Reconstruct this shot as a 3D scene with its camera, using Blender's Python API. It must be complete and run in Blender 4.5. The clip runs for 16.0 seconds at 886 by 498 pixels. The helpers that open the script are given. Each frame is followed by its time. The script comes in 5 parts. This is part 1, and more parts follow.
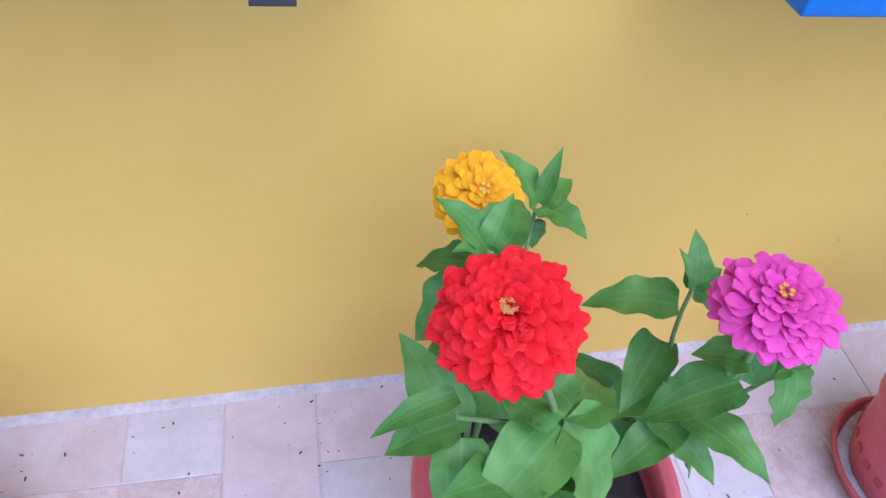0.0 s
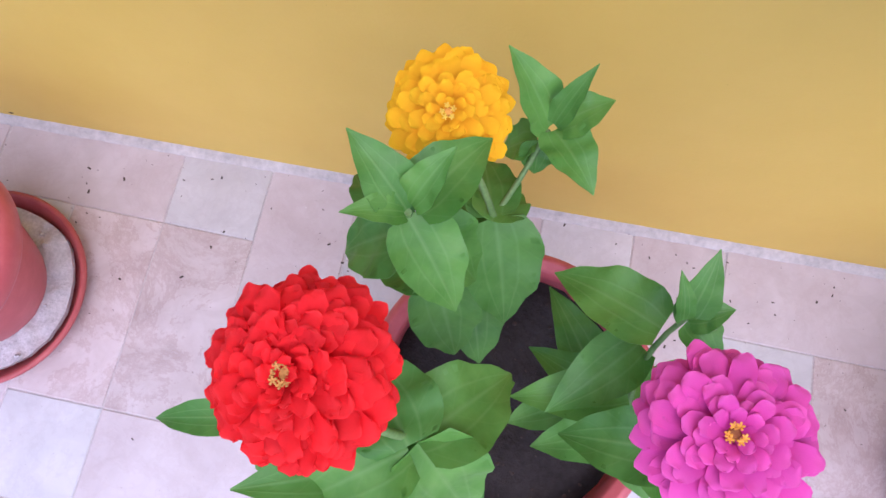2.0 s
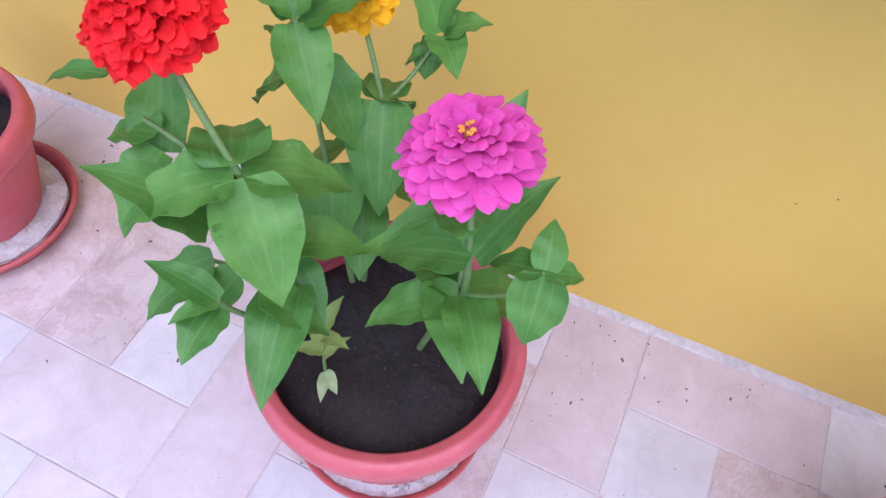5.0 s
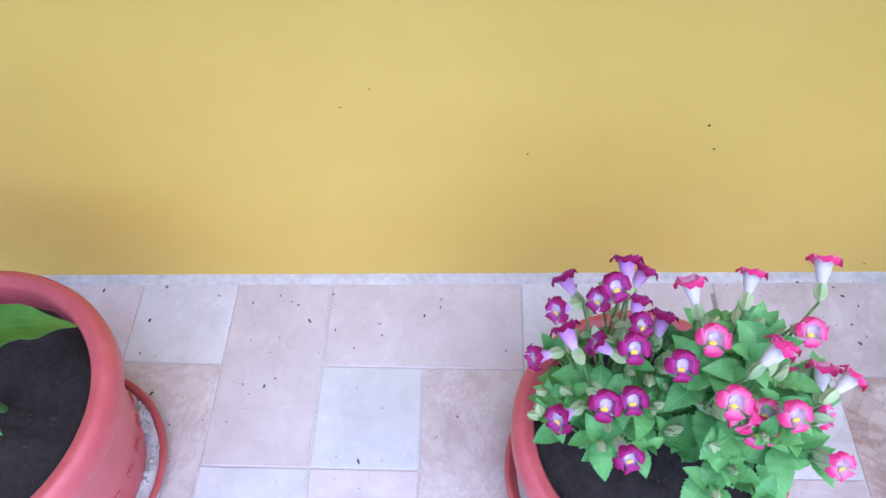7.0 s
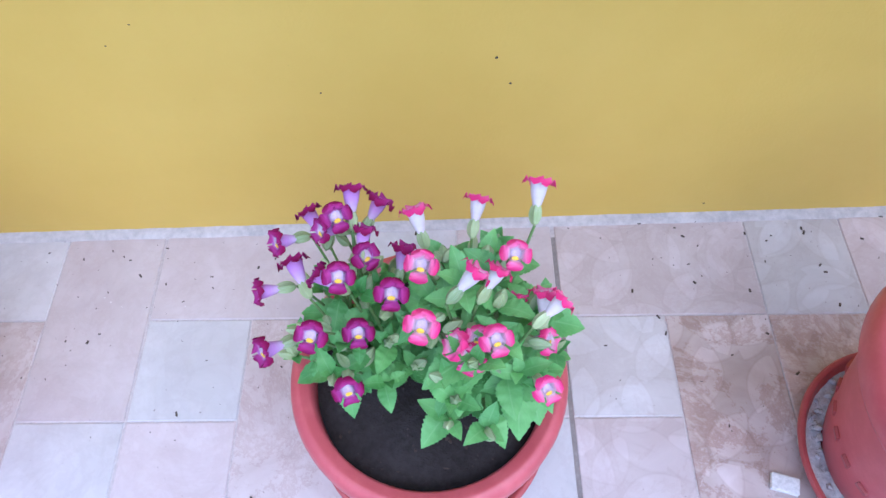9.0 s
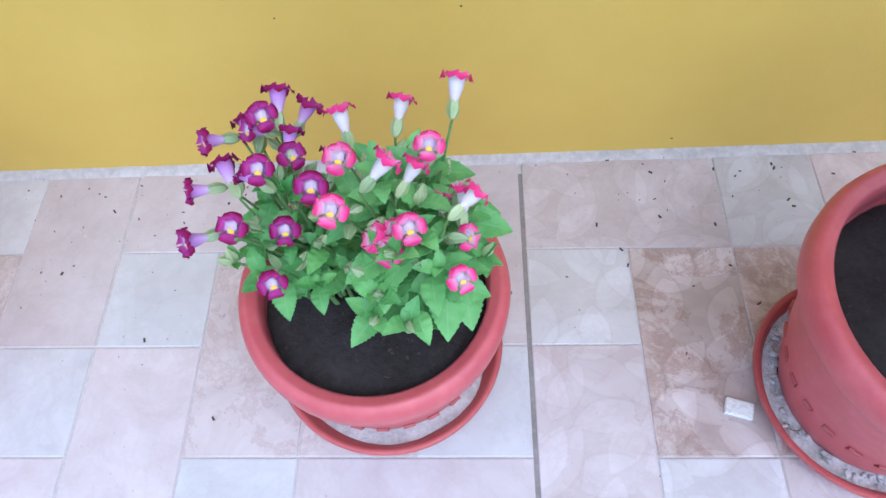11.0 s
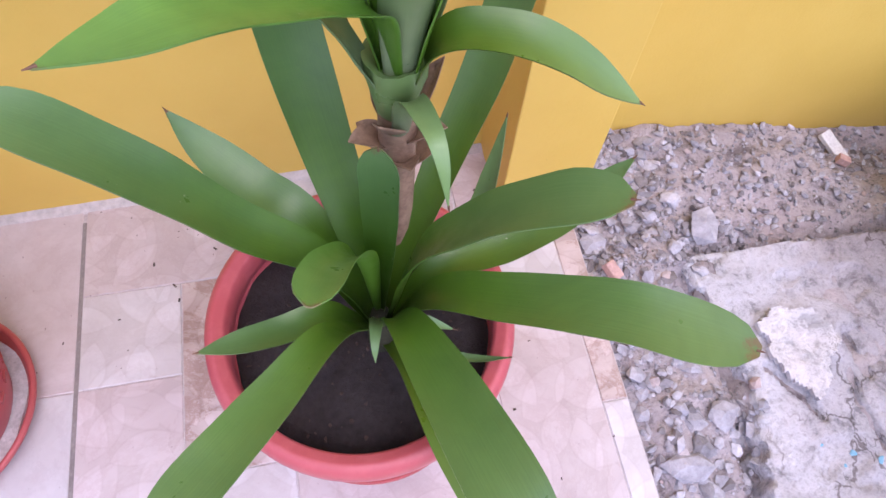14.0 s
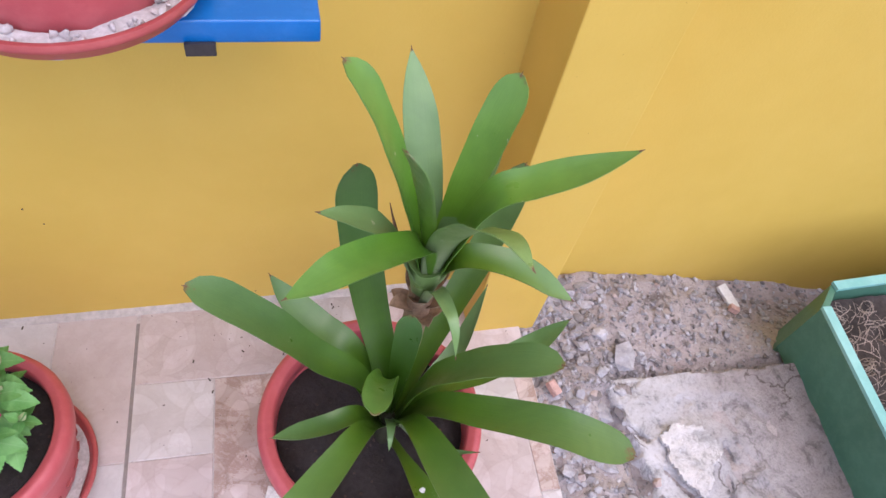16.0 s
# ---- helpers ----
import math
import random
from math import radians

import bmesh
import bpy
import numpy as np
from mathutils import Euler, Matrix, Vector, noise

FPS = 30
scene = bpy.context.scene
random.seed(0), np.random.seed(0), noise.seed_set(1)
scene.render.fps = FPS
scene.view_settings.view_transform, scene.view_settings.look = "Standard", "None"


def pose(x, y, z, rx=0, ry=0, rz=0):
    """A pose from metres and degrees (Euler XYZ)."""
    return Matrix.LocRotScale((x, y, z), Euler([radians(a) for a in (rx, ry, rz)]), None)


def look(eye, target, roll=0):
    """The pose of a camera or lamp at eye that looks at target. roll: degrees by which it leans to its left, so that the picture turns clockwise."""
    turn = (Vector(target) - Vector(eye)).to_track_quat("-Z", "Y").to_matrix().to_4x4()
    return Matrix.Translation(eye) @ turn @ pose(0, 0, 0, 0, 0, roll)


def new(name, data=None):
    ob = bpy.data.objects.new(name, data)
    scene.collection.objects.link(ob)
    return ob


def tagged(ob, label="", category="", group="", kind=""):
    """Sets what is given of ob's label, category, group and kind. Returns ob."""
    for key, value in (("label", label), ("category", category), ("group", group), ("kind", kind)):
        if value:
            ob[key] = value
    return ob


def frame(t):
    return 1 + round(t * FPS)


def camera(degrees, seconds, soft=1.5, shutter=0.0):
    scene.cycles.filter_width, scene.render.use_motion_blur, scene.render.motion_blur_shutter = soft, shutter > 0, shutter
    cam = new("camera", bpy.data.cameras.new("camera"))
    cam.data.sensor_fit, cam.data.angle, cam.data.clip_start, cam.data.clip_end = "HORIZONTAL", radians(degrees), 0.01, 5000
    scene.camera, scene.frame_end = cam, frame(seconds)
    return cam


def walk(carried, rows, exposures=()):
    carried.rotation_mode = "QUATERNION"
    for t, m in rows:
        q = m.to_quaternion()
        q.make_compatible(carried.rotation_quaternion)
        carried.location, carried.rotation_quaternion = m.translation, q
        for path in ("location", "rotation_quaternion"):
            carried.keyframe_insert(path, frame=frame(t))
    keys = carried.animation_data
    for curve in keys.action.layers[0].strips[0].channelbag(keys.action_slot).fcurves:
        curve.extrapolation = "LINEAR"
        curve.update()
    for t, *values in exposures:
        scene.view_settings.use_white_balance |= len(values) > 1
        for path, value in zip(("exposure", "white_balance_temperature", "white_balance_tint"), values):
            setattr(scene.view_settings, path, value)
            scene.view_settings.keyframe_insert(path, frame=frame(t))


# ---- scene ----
cam = camera(65.9, 16.0)
PATH = [
    (0, (-0.438, -0.45, 0.793), (-0.002, 0.801, -0.706), 10.6),
    (0.5, (-0.393, -0.379, 0.79), (0.072, 0.554, -0.917), 17.4),
    (1, (-0.363, -0.33, 0.772), (0.033, 0.369, -1.06), 24.3),
    (1.5, (-0.304, -0.308, 0.783), (-0.161, 0.261, -1.129), 12.9),
    (2, (-0.28, -0.283, 0.785), (-0.349, 0.239, -1.144), 2.9),
    (2.5, (-0.27, -0.292, 0.794), (-0.607, 0.314, -1.081), -7.7),
    (3, (-0.238, -0.346, 0.803), (-0.786, 0.312, -1.005), -6.3),
    (3.5, (-0.191, -0.426, 0.83), (-0.599, 0.517, -0.886), 16.5),
    (3.7, (-0.185, -0.452, 0.821), (-0.493, 0.645, -0.822), 23.9),
    (5.8, (-0.004, -0.486, 0.72), (-0.352, 0.573, -0.94), -5.5),
    (6, (0.019, -0.471, 0.716), (-0.258, 0.607, -0.946), -4.3),
    (6.5, (0.085, -0.448, 0.711), (-0.057, 0.645, -0.958), -2.2),
    (7, (0.163, -0.417, 0.697), (0.146, 0.675, -0.978), -1.0),
    (7.5, (0.226, -0.407, 0.691), (0.28, 0.672, -0.992), 0.4),
    (8, (0.285, -0.409, 0.683), (0.351, 0.659, -1.007), 1.2),
    (8.5, (0.323, -0.421, 0.682), (0.355, 0.647, -1.009), -1.2),
    (9, (0.334, -0.434, 0.67), (0.356, 0.585, -1.05), -0.7),
    (9.2, (0.335, -0.439, 0.662), (0.339, 0.543, -1.08), -1.7),
    (11.3, (0.401, -0.49, 0.647), (0.353, 0.494, -1.094), -4.2),
    (11.5, (0.406, -0.471, 0.661), (0.533, 0.406, -1.132), 4.2),
    (12, (0.518, -0.503, 0.639), (0.578, 0.371, -1.159), -0.6),
    (12.5, (0.616, -0.499, 0.644), (0.648, 0.33, -1.176), -2.7),
    (13, (0.675, -0.504, 0.654), (0.808, 0.29, -1.177), 1.4),
    (13.5, (0.737, -0.516, 0.677), (0.942, 0.284, -1.145), 2.8),
    (14, (0.772, -0.51, 0.732), (1.046, 0.38, -1.038), 5.5),
    (14.5, (0.76, -0.502, 0.777), (1.065, 0.451, -0.955), 6.6),
    (15, (0.74, -0.527, 0.833), (1.097, 0.473, -0.862), 9.6),
    (15.5, (0.714, -0.564, 0.887), (1.088, 0.426, -0.81), 12.9),
    (16, (0.691, -0.575, 0.958), (1.141, 0.508, -0.663), 14.1),
]
walk(cam, [(t, look(eye, target, roll)) for t, eye, target, roll in PATH], [(0, 0.48, 4850, 24), (1.5, 0.44, 5200, 24), (3.5, 0.39, 5380, 24), (6, 0.56, 4950, 23), (7, 0.67, 4700, 12), (8, 0.56, 4650, 10), (9, 0.52, 4720, 11), (11.5, 0.51, 5000, 3), (12.5, 0.55, 5380, 12), (13.5, 0.57, 5580, 22), (15, 0.47, 5620, 31), (16, 0.42, 5820, 18)])

# ---- world and light ----
world = bpy.data.worlds.new("sky")
scene.world = world
world.use_nodes = True
wn = world.node_tree
for n in list(wn.nodes):
    wn.nodes.remove(n)
w_out = wn.nodes.new("ShaderNodeOutputWorld")
w_bg = wn.nodes.new("ShaderNodeBackground")
w_sky = wn.nodes.new("ShaderNodeTexSky")
w_sky.sky_type = "NISHITA"
w_sky.sun_disc = False
SUN_ELEVATION, SUN_AZIMUTH = radians(63), radians(156)
w_sky.sun_elevation = SUN_ELEVATION
w_sky.sun_rotation = SUN_AZIMUTH
w_sky.air_density, w_sky.dust_density = 1.0, 4.0
w_bg.inputs["Strength"].default_value = 0.15
wn.links.new(w_sky.outputs[0], w_bg.inputs["Color"])
wn.links.new(w_bg.outputs[0], w_out.inputs["Surface"])
sun_data = bpy.data.lights.new("sun", "SUN")
sun_data.energy, sun_data.angle, sun_data.color = 1.75, radians(140), (1.0, 0.97, 0.94)
sun = new("sun", sun_data)
sun_dir = Vector((math.sin(SUN_AZIMUTH) * math.cos(SUN_ELEVATION), math.cos(SUN_AZIMUTH) * math.cos(SUN_ELEVATION), math.sin(SUN_ELEVATION)))
sun.matrix_world = look(sun_dir * 8, (0, 0, 0))


# ---- materials ----
def nodes_of(name, rough=0.6, metal=0.0, spec=0.5):
    m = bpy.data.materials.new(name)
    m.use_nodes = True
    t = m.node_tree
    b = t.nodes["Principled BSDF"]
    b.inputs["Roughness"].default_value = rough
    b.inputs["Metallic"].default_value = metal
    b.inputs["Specular IOR Level"].default_value = spec
    return m, t, b


def node(t, kind, **values):
    n = t.nodes.new(kind)
    for key, v in values.items():
        n.inputs[key.replace("_", " ")].default_value = v
    return n


def ramp(t, fac, *stops):
    r = t.nodes.new("ShaderNodeValToRGB")
    el = r.color_ramp.elements
    while len(el) < len(stops):
        el.new(0.5)
    for e, (p, c) in zip(el, stops):
        e.position, e.color = p, (*c, 1)
    t.links.new(fac, r.inputs[0])
    return r.outputs[0]


def mix(t, fac, a, b, how="MIX"):
    m = t.nodes.new("ShaderNodeMix")
    m.data_type, m.blend_type = "RGBA", how
    for sock, v in ((m.inputs[0], fac), (m.inputs[6], a), (m.inputs[7], b)):
        if isinstance(v, (int, float)):
            sock.default_value = v
        elif isinstance(v, tuple):
            sock.default_value = (*v, 1)
        else:
            t.links.new(v, sock)
    return m.outputs[2]


def coords(t, which="Object"):
    return t.nodes.new("ShaderNodeTexCoord").outputs[which]


def noisy(t, vec, scale, detail=4, rough=0.55, distort=0.0):
    n = node(t, "ShaderNodeTexNoise", Scale=scale, Detail=detail, Roughness=rough, Distortion=distort)
    t.links.new(vec, n.inputs["Vector"])
    return n.outputs[0]


def world_place(t):
    return t.nodes.new("ShaderNodeNewGeometry").outputs["Position"]


def bump(t, b, height, strength, distance):
    n = node(t, "ShaderNodeBump", Strength=strength, Distance=distance)
    t.links.new(height, n.inputs["Height"])
    t.links.new(n.outputs[0], b.inputs["Normal"])


def two_tone(name, dark, light, scale, fine, rough=0.6, relief=0.0, spec=0.5, fine_share=0.35):
    """A surface with broad patches and fine grain between two colours."""
    m, t, b = nodes_of(name, rough, 0, spec)
    p = world_place(t)
    c = ramp(t, noisy(t, p, scale), (0.3, dark), (0.7, light))
    g = noisy(t, p, fine, 6, 0.65)
    c = mix(t, fine_share, c, ramp(t, g, (0.3, tuple(0.55 * v for v in dark)), (0.7, tuple(min(1, 1.25 * v) for v in light))))
    t.links.new(c, b.inputs["Base Color"])
    if relief:
        bump(t, b, g, 0.6, relief)
    return m


def concrete_material(name, dark, light, stain=None, cracked=True):
    """Worn concrete: broad stains, crumbled scabs, pits and dark hairline cracks."""
    m, t, b = nodes_of(name, 0.93, 0, 0.25)
    p = world_place(t)
    c = ramp(t, noisy(t, p, 5, 5, 0.6), (0.32, dark), (0.66, light))
    scab = noisy(t, p, 26, 7, 0.72, 0.4)
    c = mix(t, 0.55, c, ramp(t, scab, (0.37, tuple(0.52 * v for v in dark)), (0.46, tuple(0.9 * v for v in light)), (0.64, tuple(1.2 * v for v in light))))
    rust = noisy(t, p, 3.2, 4, 0.6)
    c = mix(t, 0.45, c, ramp(t, rust, (0.52, (1, 1, 1)), (0.68, (0.78, 0.66, 0.58))), "MULTIPLY")
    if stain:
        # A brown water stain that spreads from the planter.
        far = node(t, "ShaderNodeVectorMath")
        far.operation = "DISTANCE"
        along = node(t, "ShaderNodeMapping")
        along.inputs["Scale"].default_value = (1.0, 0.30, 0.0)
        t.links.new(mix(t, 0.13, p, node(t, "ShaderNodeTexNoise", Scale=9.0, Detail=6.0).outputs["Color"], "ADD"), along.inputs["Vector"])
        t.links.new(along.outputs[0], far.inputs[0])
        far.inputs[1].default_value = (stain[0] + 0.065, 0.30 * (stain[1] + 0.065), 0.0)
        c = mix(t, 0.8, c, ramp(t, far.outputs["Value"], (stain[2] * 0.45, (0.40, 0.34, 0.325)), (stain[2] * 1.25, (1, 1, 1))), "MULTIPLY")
    grain = noisy(t, p, 190, 5, 0.7)
    c = mix(t, 0.35, c, ramp(t, grain, (0.36, (0.40, 0.38, 0.37)), (0.50, (1.04, 1.04, 1.04))), "MULTIPLY")
    crack = node(t, "ShaderNodeTexVoronoi", Scale=13.0)
    crack.feature = "DISTANCE_TO_EDGE"
    bent = mix(t, 0.06, p, node(t, "ShaderNodeTexNoise", Scale=25.0, Detail=5.0).outputs["Color"], "ADD")
    t.links.new(bent, crack.inputs["Vector"])
    some = ramp(t, noisy(t, p, 6, 2), (0.50, (1, 1, 1)), (0.56, (0, 0, 0)))
    line = ramp(t, crack.outputs["Distance"], (0.010, (0.45, 0.42, 0.40)), (0.030, (1, 1, 1)))
    if cracked:
        c = mix(t, some, mix(t, 1.0, c, line, "MULTIPLY"), c)
    t.links.new(c, b.inputs["Base Color"])
    bump(t, b, mix(t, 0.45, scab, grain), 1.0, 0.008)
    return m


def rubble_material(name, dark, light):
    """Broken mortar: each stone of its own tone, some of them brownish."""
    m, t, b = nodes_of(name, 0.92, 0, 0.3)
    p = world_place(t)
    each = t.nodes.new("ShaderNodeNewGeometry").outputs["Random Per Island"]
    c = ramp(t, noisy(t, p, 40, 5, 0.65), (0.3, dark), (0.7, light))
    c = mix(t, 1.0, c, ramp(t, each, (0.0, (0.46, 0.43, 0.42)), (0.35, (0.76, 0.75, 0.76)), (0.7, (0.98, 0.98, 1.02)), (0.980, (1.14, 1.14, 1.17)), (0.993, (1.05, 0.86, 0.78))), "MULTIPLY")
    g = noisy(t, p, 210, 5, 0.7)
    c = mix(t, 0.4, c, ramp(t, g, (0.3, (0.55, 0.53, 0.52)), (0.55, (1.05, 1.05, 1.05))), "MULTIPLY")
    t.links.new(c, b.inputs["Base Color"])
    bump(t, b, g, 0.6, 0.003)
    return m


def wall_material():
    m, t, b = nodes_of("yellow_paint", 0.55, 0, 0.3)
    p = world_place(t)
    c = ramp(t, noisy(t, p, 2.2, 3), (0.3, (0.64, 0.437, 0.084)), (0.7, (0.68, 0.478, 0.100)))
    c = mix(t, 0.25, c, ramp(t, noisy(t, p, 14, 5), (0.35, (0.61, 0.412, 0.074)), (0.7, (0.71, 0.503, 0.114))))
    flecks = ramp(t, noisy(t, p, 190, 2), (0.20, (0.25, 0.14, 0.05)), (0.25, (1, 1, 1)))
    c = mix(t, 0.35, c, flecks, "MULTIPLY")
    t.links.new(c, b.inputs["Base Color"])
    bump(t, b, mix(t, 0.5, noisy(t, p, 30, 4), noisy(t, p, 260, 3)), 0.35, 0.0015)
    return m


def leaf_print(t, v, scale, turn):
    """Leaf shapes strewn over a tile: 0 on the midrib, 1 from the leaf's edge outwards."""
    def vec(op, a, c):
        n = t.nodes.new("ShaderNodeVectorMath")
        n.operation = op
        t.links.new(a, n.inputs[0])
        if isinstance(c, tuple):
            n.inputs[1].default_value = c
        else:
            t.links.new(c, n.inputs[1])
        return n.outputs[0]

    cells = node(t, "ShaderNodeTexVoronoi", Scale=scale, Randomness=0.8)
    cells.voronoi_dimensions = "2D"
    off = vec("ADD", v, (turn, turn * 0.7, 0.0))
    t.links.new(off, cells.inputs["Vector"])
    local = vec("SUBTRACT", off, cells.outputs["Position"])
    hue = t.nodes.new("ShaderNodeSeparateXYZ")
    t.links.new(cells.outputs["Color"], hue.inputs[0])
    angle = t.nodes.new("ShaderNodeMath")
    angle.operation = "MULTIPLY"
    angle.inputs[1].default_value = 6.28
    t.links.new(hue.outputs[0], angle.inputs[0])
    spin = t.nodes.new("ShaderNodeVectorRotate")
    spin.rotation_type = "Z_AXIS"
    t.links.new(local, spin.inputs["Vector"])
    t.links.new(angle.outputs[0], spin.inputs["Angle"])
    scaled = vec("MULTIPLY", spin.outputs[0], (scale * 1.45, scale * 3.0, 0.0))
    xy = t.nodes.new("ShaderNodeSeparateXYZ")
    t.links.new(scaled, xy.inputs[0])
    sq = t.nodes.new("ShaderNodeMath")
    sq.operation = "MULTIPLY"
    t.links.new(xy.outputs[0], sq.inputs[0])
    t.links.new(xy.outputs[0], sq.inputs[1])
    ab = t.nodes.new("ShaderNodeMath")
    ab.operation = "ABSOLUTE"
    t.links.new(xy.outputs[1], ab.inputs[0])
    add = t.nodes.new("ShaderNodeMath")
    add.operation = "ADD"
    t.links.new(sq.outputs[0], add.inputs[0])
    t.links.new(ab.outputs[0], add.inputs[1])
    return add.outputs[0]


def tile_material(name, low, high, vein, vein_amount, rough=0.32, printed=0.1):
    m, t, b = nodes_of(name, rough, 0, 0.5)
    p = world_place(t)
    info = t.nodes.new("ShaderNodeObjectInfo").outputs["Random"]
    shift = t.nodes.new("ShaderNodeVectorMath")
    shift.operation = "MULTIPLY_ADD"
    comb = t.nodes.new("ShaderNodeCombineXYZ")
    for k in range(3):
        t.links.new(info, comb.inputs[k])
    t.links.new(comb.outputs[0], shift.inputs[0])
    shift.inputs[1].default_value = (7.0, 11.0, 5.0)
    t.links.new(p, shift.inputs[2])
    v = shift.outputs[0]
    c = ramp(t, noisy(t, v, 17, 5, 0.6, 0.6), (0.32, low), (0.68, high))
    tone = ramp(t, info, (0.0, (0.93, 0.92, 0.92)), (1.0, (1.04, 1.02, 1.03)))
    c = mix(t, 1.0, c, tone, "MULTIPLY")
    w = noisy(t, v, 11, 9, 0.78, 0.35)
    c = mix(t, vein_amount, c, ramp(t, w, (0.43, (1, 1, 1)), (0.50, vein), (0.53, (1, 1, 1))), "MULTIPLY")
    for size, turn in ((15.0, 0.0), (19.0, 2.0)):
        leaves = leaf_print(t, v, size, turn)
        c = mix(t, printed, c, ramp(t, leaves, (0.0, (1.0, 1.0, 1.0)), (0.10, (1.14, 1.15, 1.17)), (0.82, (1.10, 1.11, 1.12)), (0.95, (0.82, 0.77, 0.74)), (1.0, (0.90, 0.88, 0.86))), "MULTIPLY")
    scratch = noisy(t, v, 75, 6, 0.8, 1.5)
    c = mix(t, vein_amount * 0.8, c, ramp(t, scratch, (0.27, (0.45, 0.36, 0.32)), (0.33, (1, 1, 1))), "MULTIPLY")
    grime = noisy(t, p, 5.5, 5, 0.6)
    c = mix(t, 0.30, c, ramp(t, grime, (0.35, (0.80, 0.74, 0.72)), (0.65, (1, 1, 1))), "MULTIPLY")
    dots = ramp(t, noisy(t, p, 240, 2, 0.4), (0.21, (0.28, 0.2, 0.17)), (0.26, (1, 1, 1)))
    c = mix(t, 0.55, c, dots, "MULTIPLY")
    t.links.new(c, b.inputs["Base Color"])
    bump(t, b, noisy(t, v, 60, 4), 0.12, 0.0008)
    return m


def plastic(name, low, high, rough=0.42):
    m, t, b = nodes_of(name, rough, 0, 0.5)
    p = world_place(t)
    c = ramp(t, noisy(t, p, 9, 4), (0.3, low), (0.7, high))
    dust = noisy(t, p, 45, 6, 0.7)
    c = mix(t, 0.22, c, ramp(t, dust, (0.45, tuple(0.8 * v for v in low)), (0.75, tuple(min(1.0, v * 1.1 + 0.09) for v in high))))
    t.links.new(c, b.inputs["Base Color"])
    bump(t, b, dust, 0.08, 0.0006)
    return m


def leaf_material(name, dark, light, vein, rough=0.45, vein_share=0.5, side_veins=9.0, glow=0.25, ribs=False):
    """Leaf: midrib and slanting side veins along the leaf's own length and width."""
    m, t, b = nodes_of(name, rough, 0, 0.4)
    uv = t.nodes.new("ShaderNodeUVMap").outputs[0]
    sep = t.nodes.new("ShaderNodeSeparateXYZ")
    t.links.new(uv, sep.inputs[0])

    def calc(op, a, c=None):
        n = t.nodes.new("ShaderNodeMath")
        n.operation = op
        for k, v in enumerate((a, c)):
            if v is None:
                continue
            if isinstance(v, (int, float)):
                n.inputs[k].default_value = v
            else:
                t.links.new(v, n.inputs[k])
        return n.outputs[0]

    across = calc("ABSOLUTE", calc("SUBTRACT", sep.outputs[1], 0.5))
    rib = ramp(t, across, (0.0, (1, 1, 1)), (0.045, (0, 0, 0)))
    if ribs:
        rib = mix(t, 1.0, rib, ramp(t, calc("ABSOLUTE", calc("SUBTRACT", across, 0.21)), (0.0, (0.7, 0.7, 0.7)), (0.03, (0, 0, 0))), "LIGHTEN")
    slant = calc("SUBTRACT", calc("MULTIPLY", sep.outputs[0], side_veins), calc("MULTIPLY", across, side_veins * 0.55))
    wave = calc("ABSOLUTE", calc("SUBTRACT", calc("FRACT", slant), 0.5))
    veins = ramp(t, wave, (0.0, (0.25, 0.25, 0.25) if ribs else (0.55, 0.55, 0.55)), (0.07, (0, 0, 0)))
    info = t.nodes.new("ShaderNodeObjectInfo").outputs["Random"]
    p = world_place(t)
    c = ramp(t, noisy(t, p, 38, 4), (0.3, dark), (0.7, light))
    c = mix(t, 1.0, c, ramp(t, info, (0.0, (0.78, 0.84, 0.8)), (1.0, (1.18, 1.12, 1.05))), "MULTIPLY")
    lines = mix(t, 1.0, rib, veins, "LIGHTEN")
    share = calc("MULTIPLY", lines, vein_share)
    c = mix(t, share, c, vein)
    t.links.new(c, b.inputs["Base Color"])
    bump(t, b, lines, 0.25, 0.0006)
    thin = t.nodes.new("ShaderNodeBsdfTranslucent")
    t.links.new(c, thin.inputs["Color"])
    both = t.nodes.new("ShaderNodeMixShader")
    both.inputs[0].default_value = glow
    out = t.nodes["Material Output"]
    t.links.new(b.outputs[0], both.inputs[1])
    t.links.new(thin.outputs[0], both.inputs[2])
    t.links.new(both.outputs[0], out.inputs["Surface"])
    return m


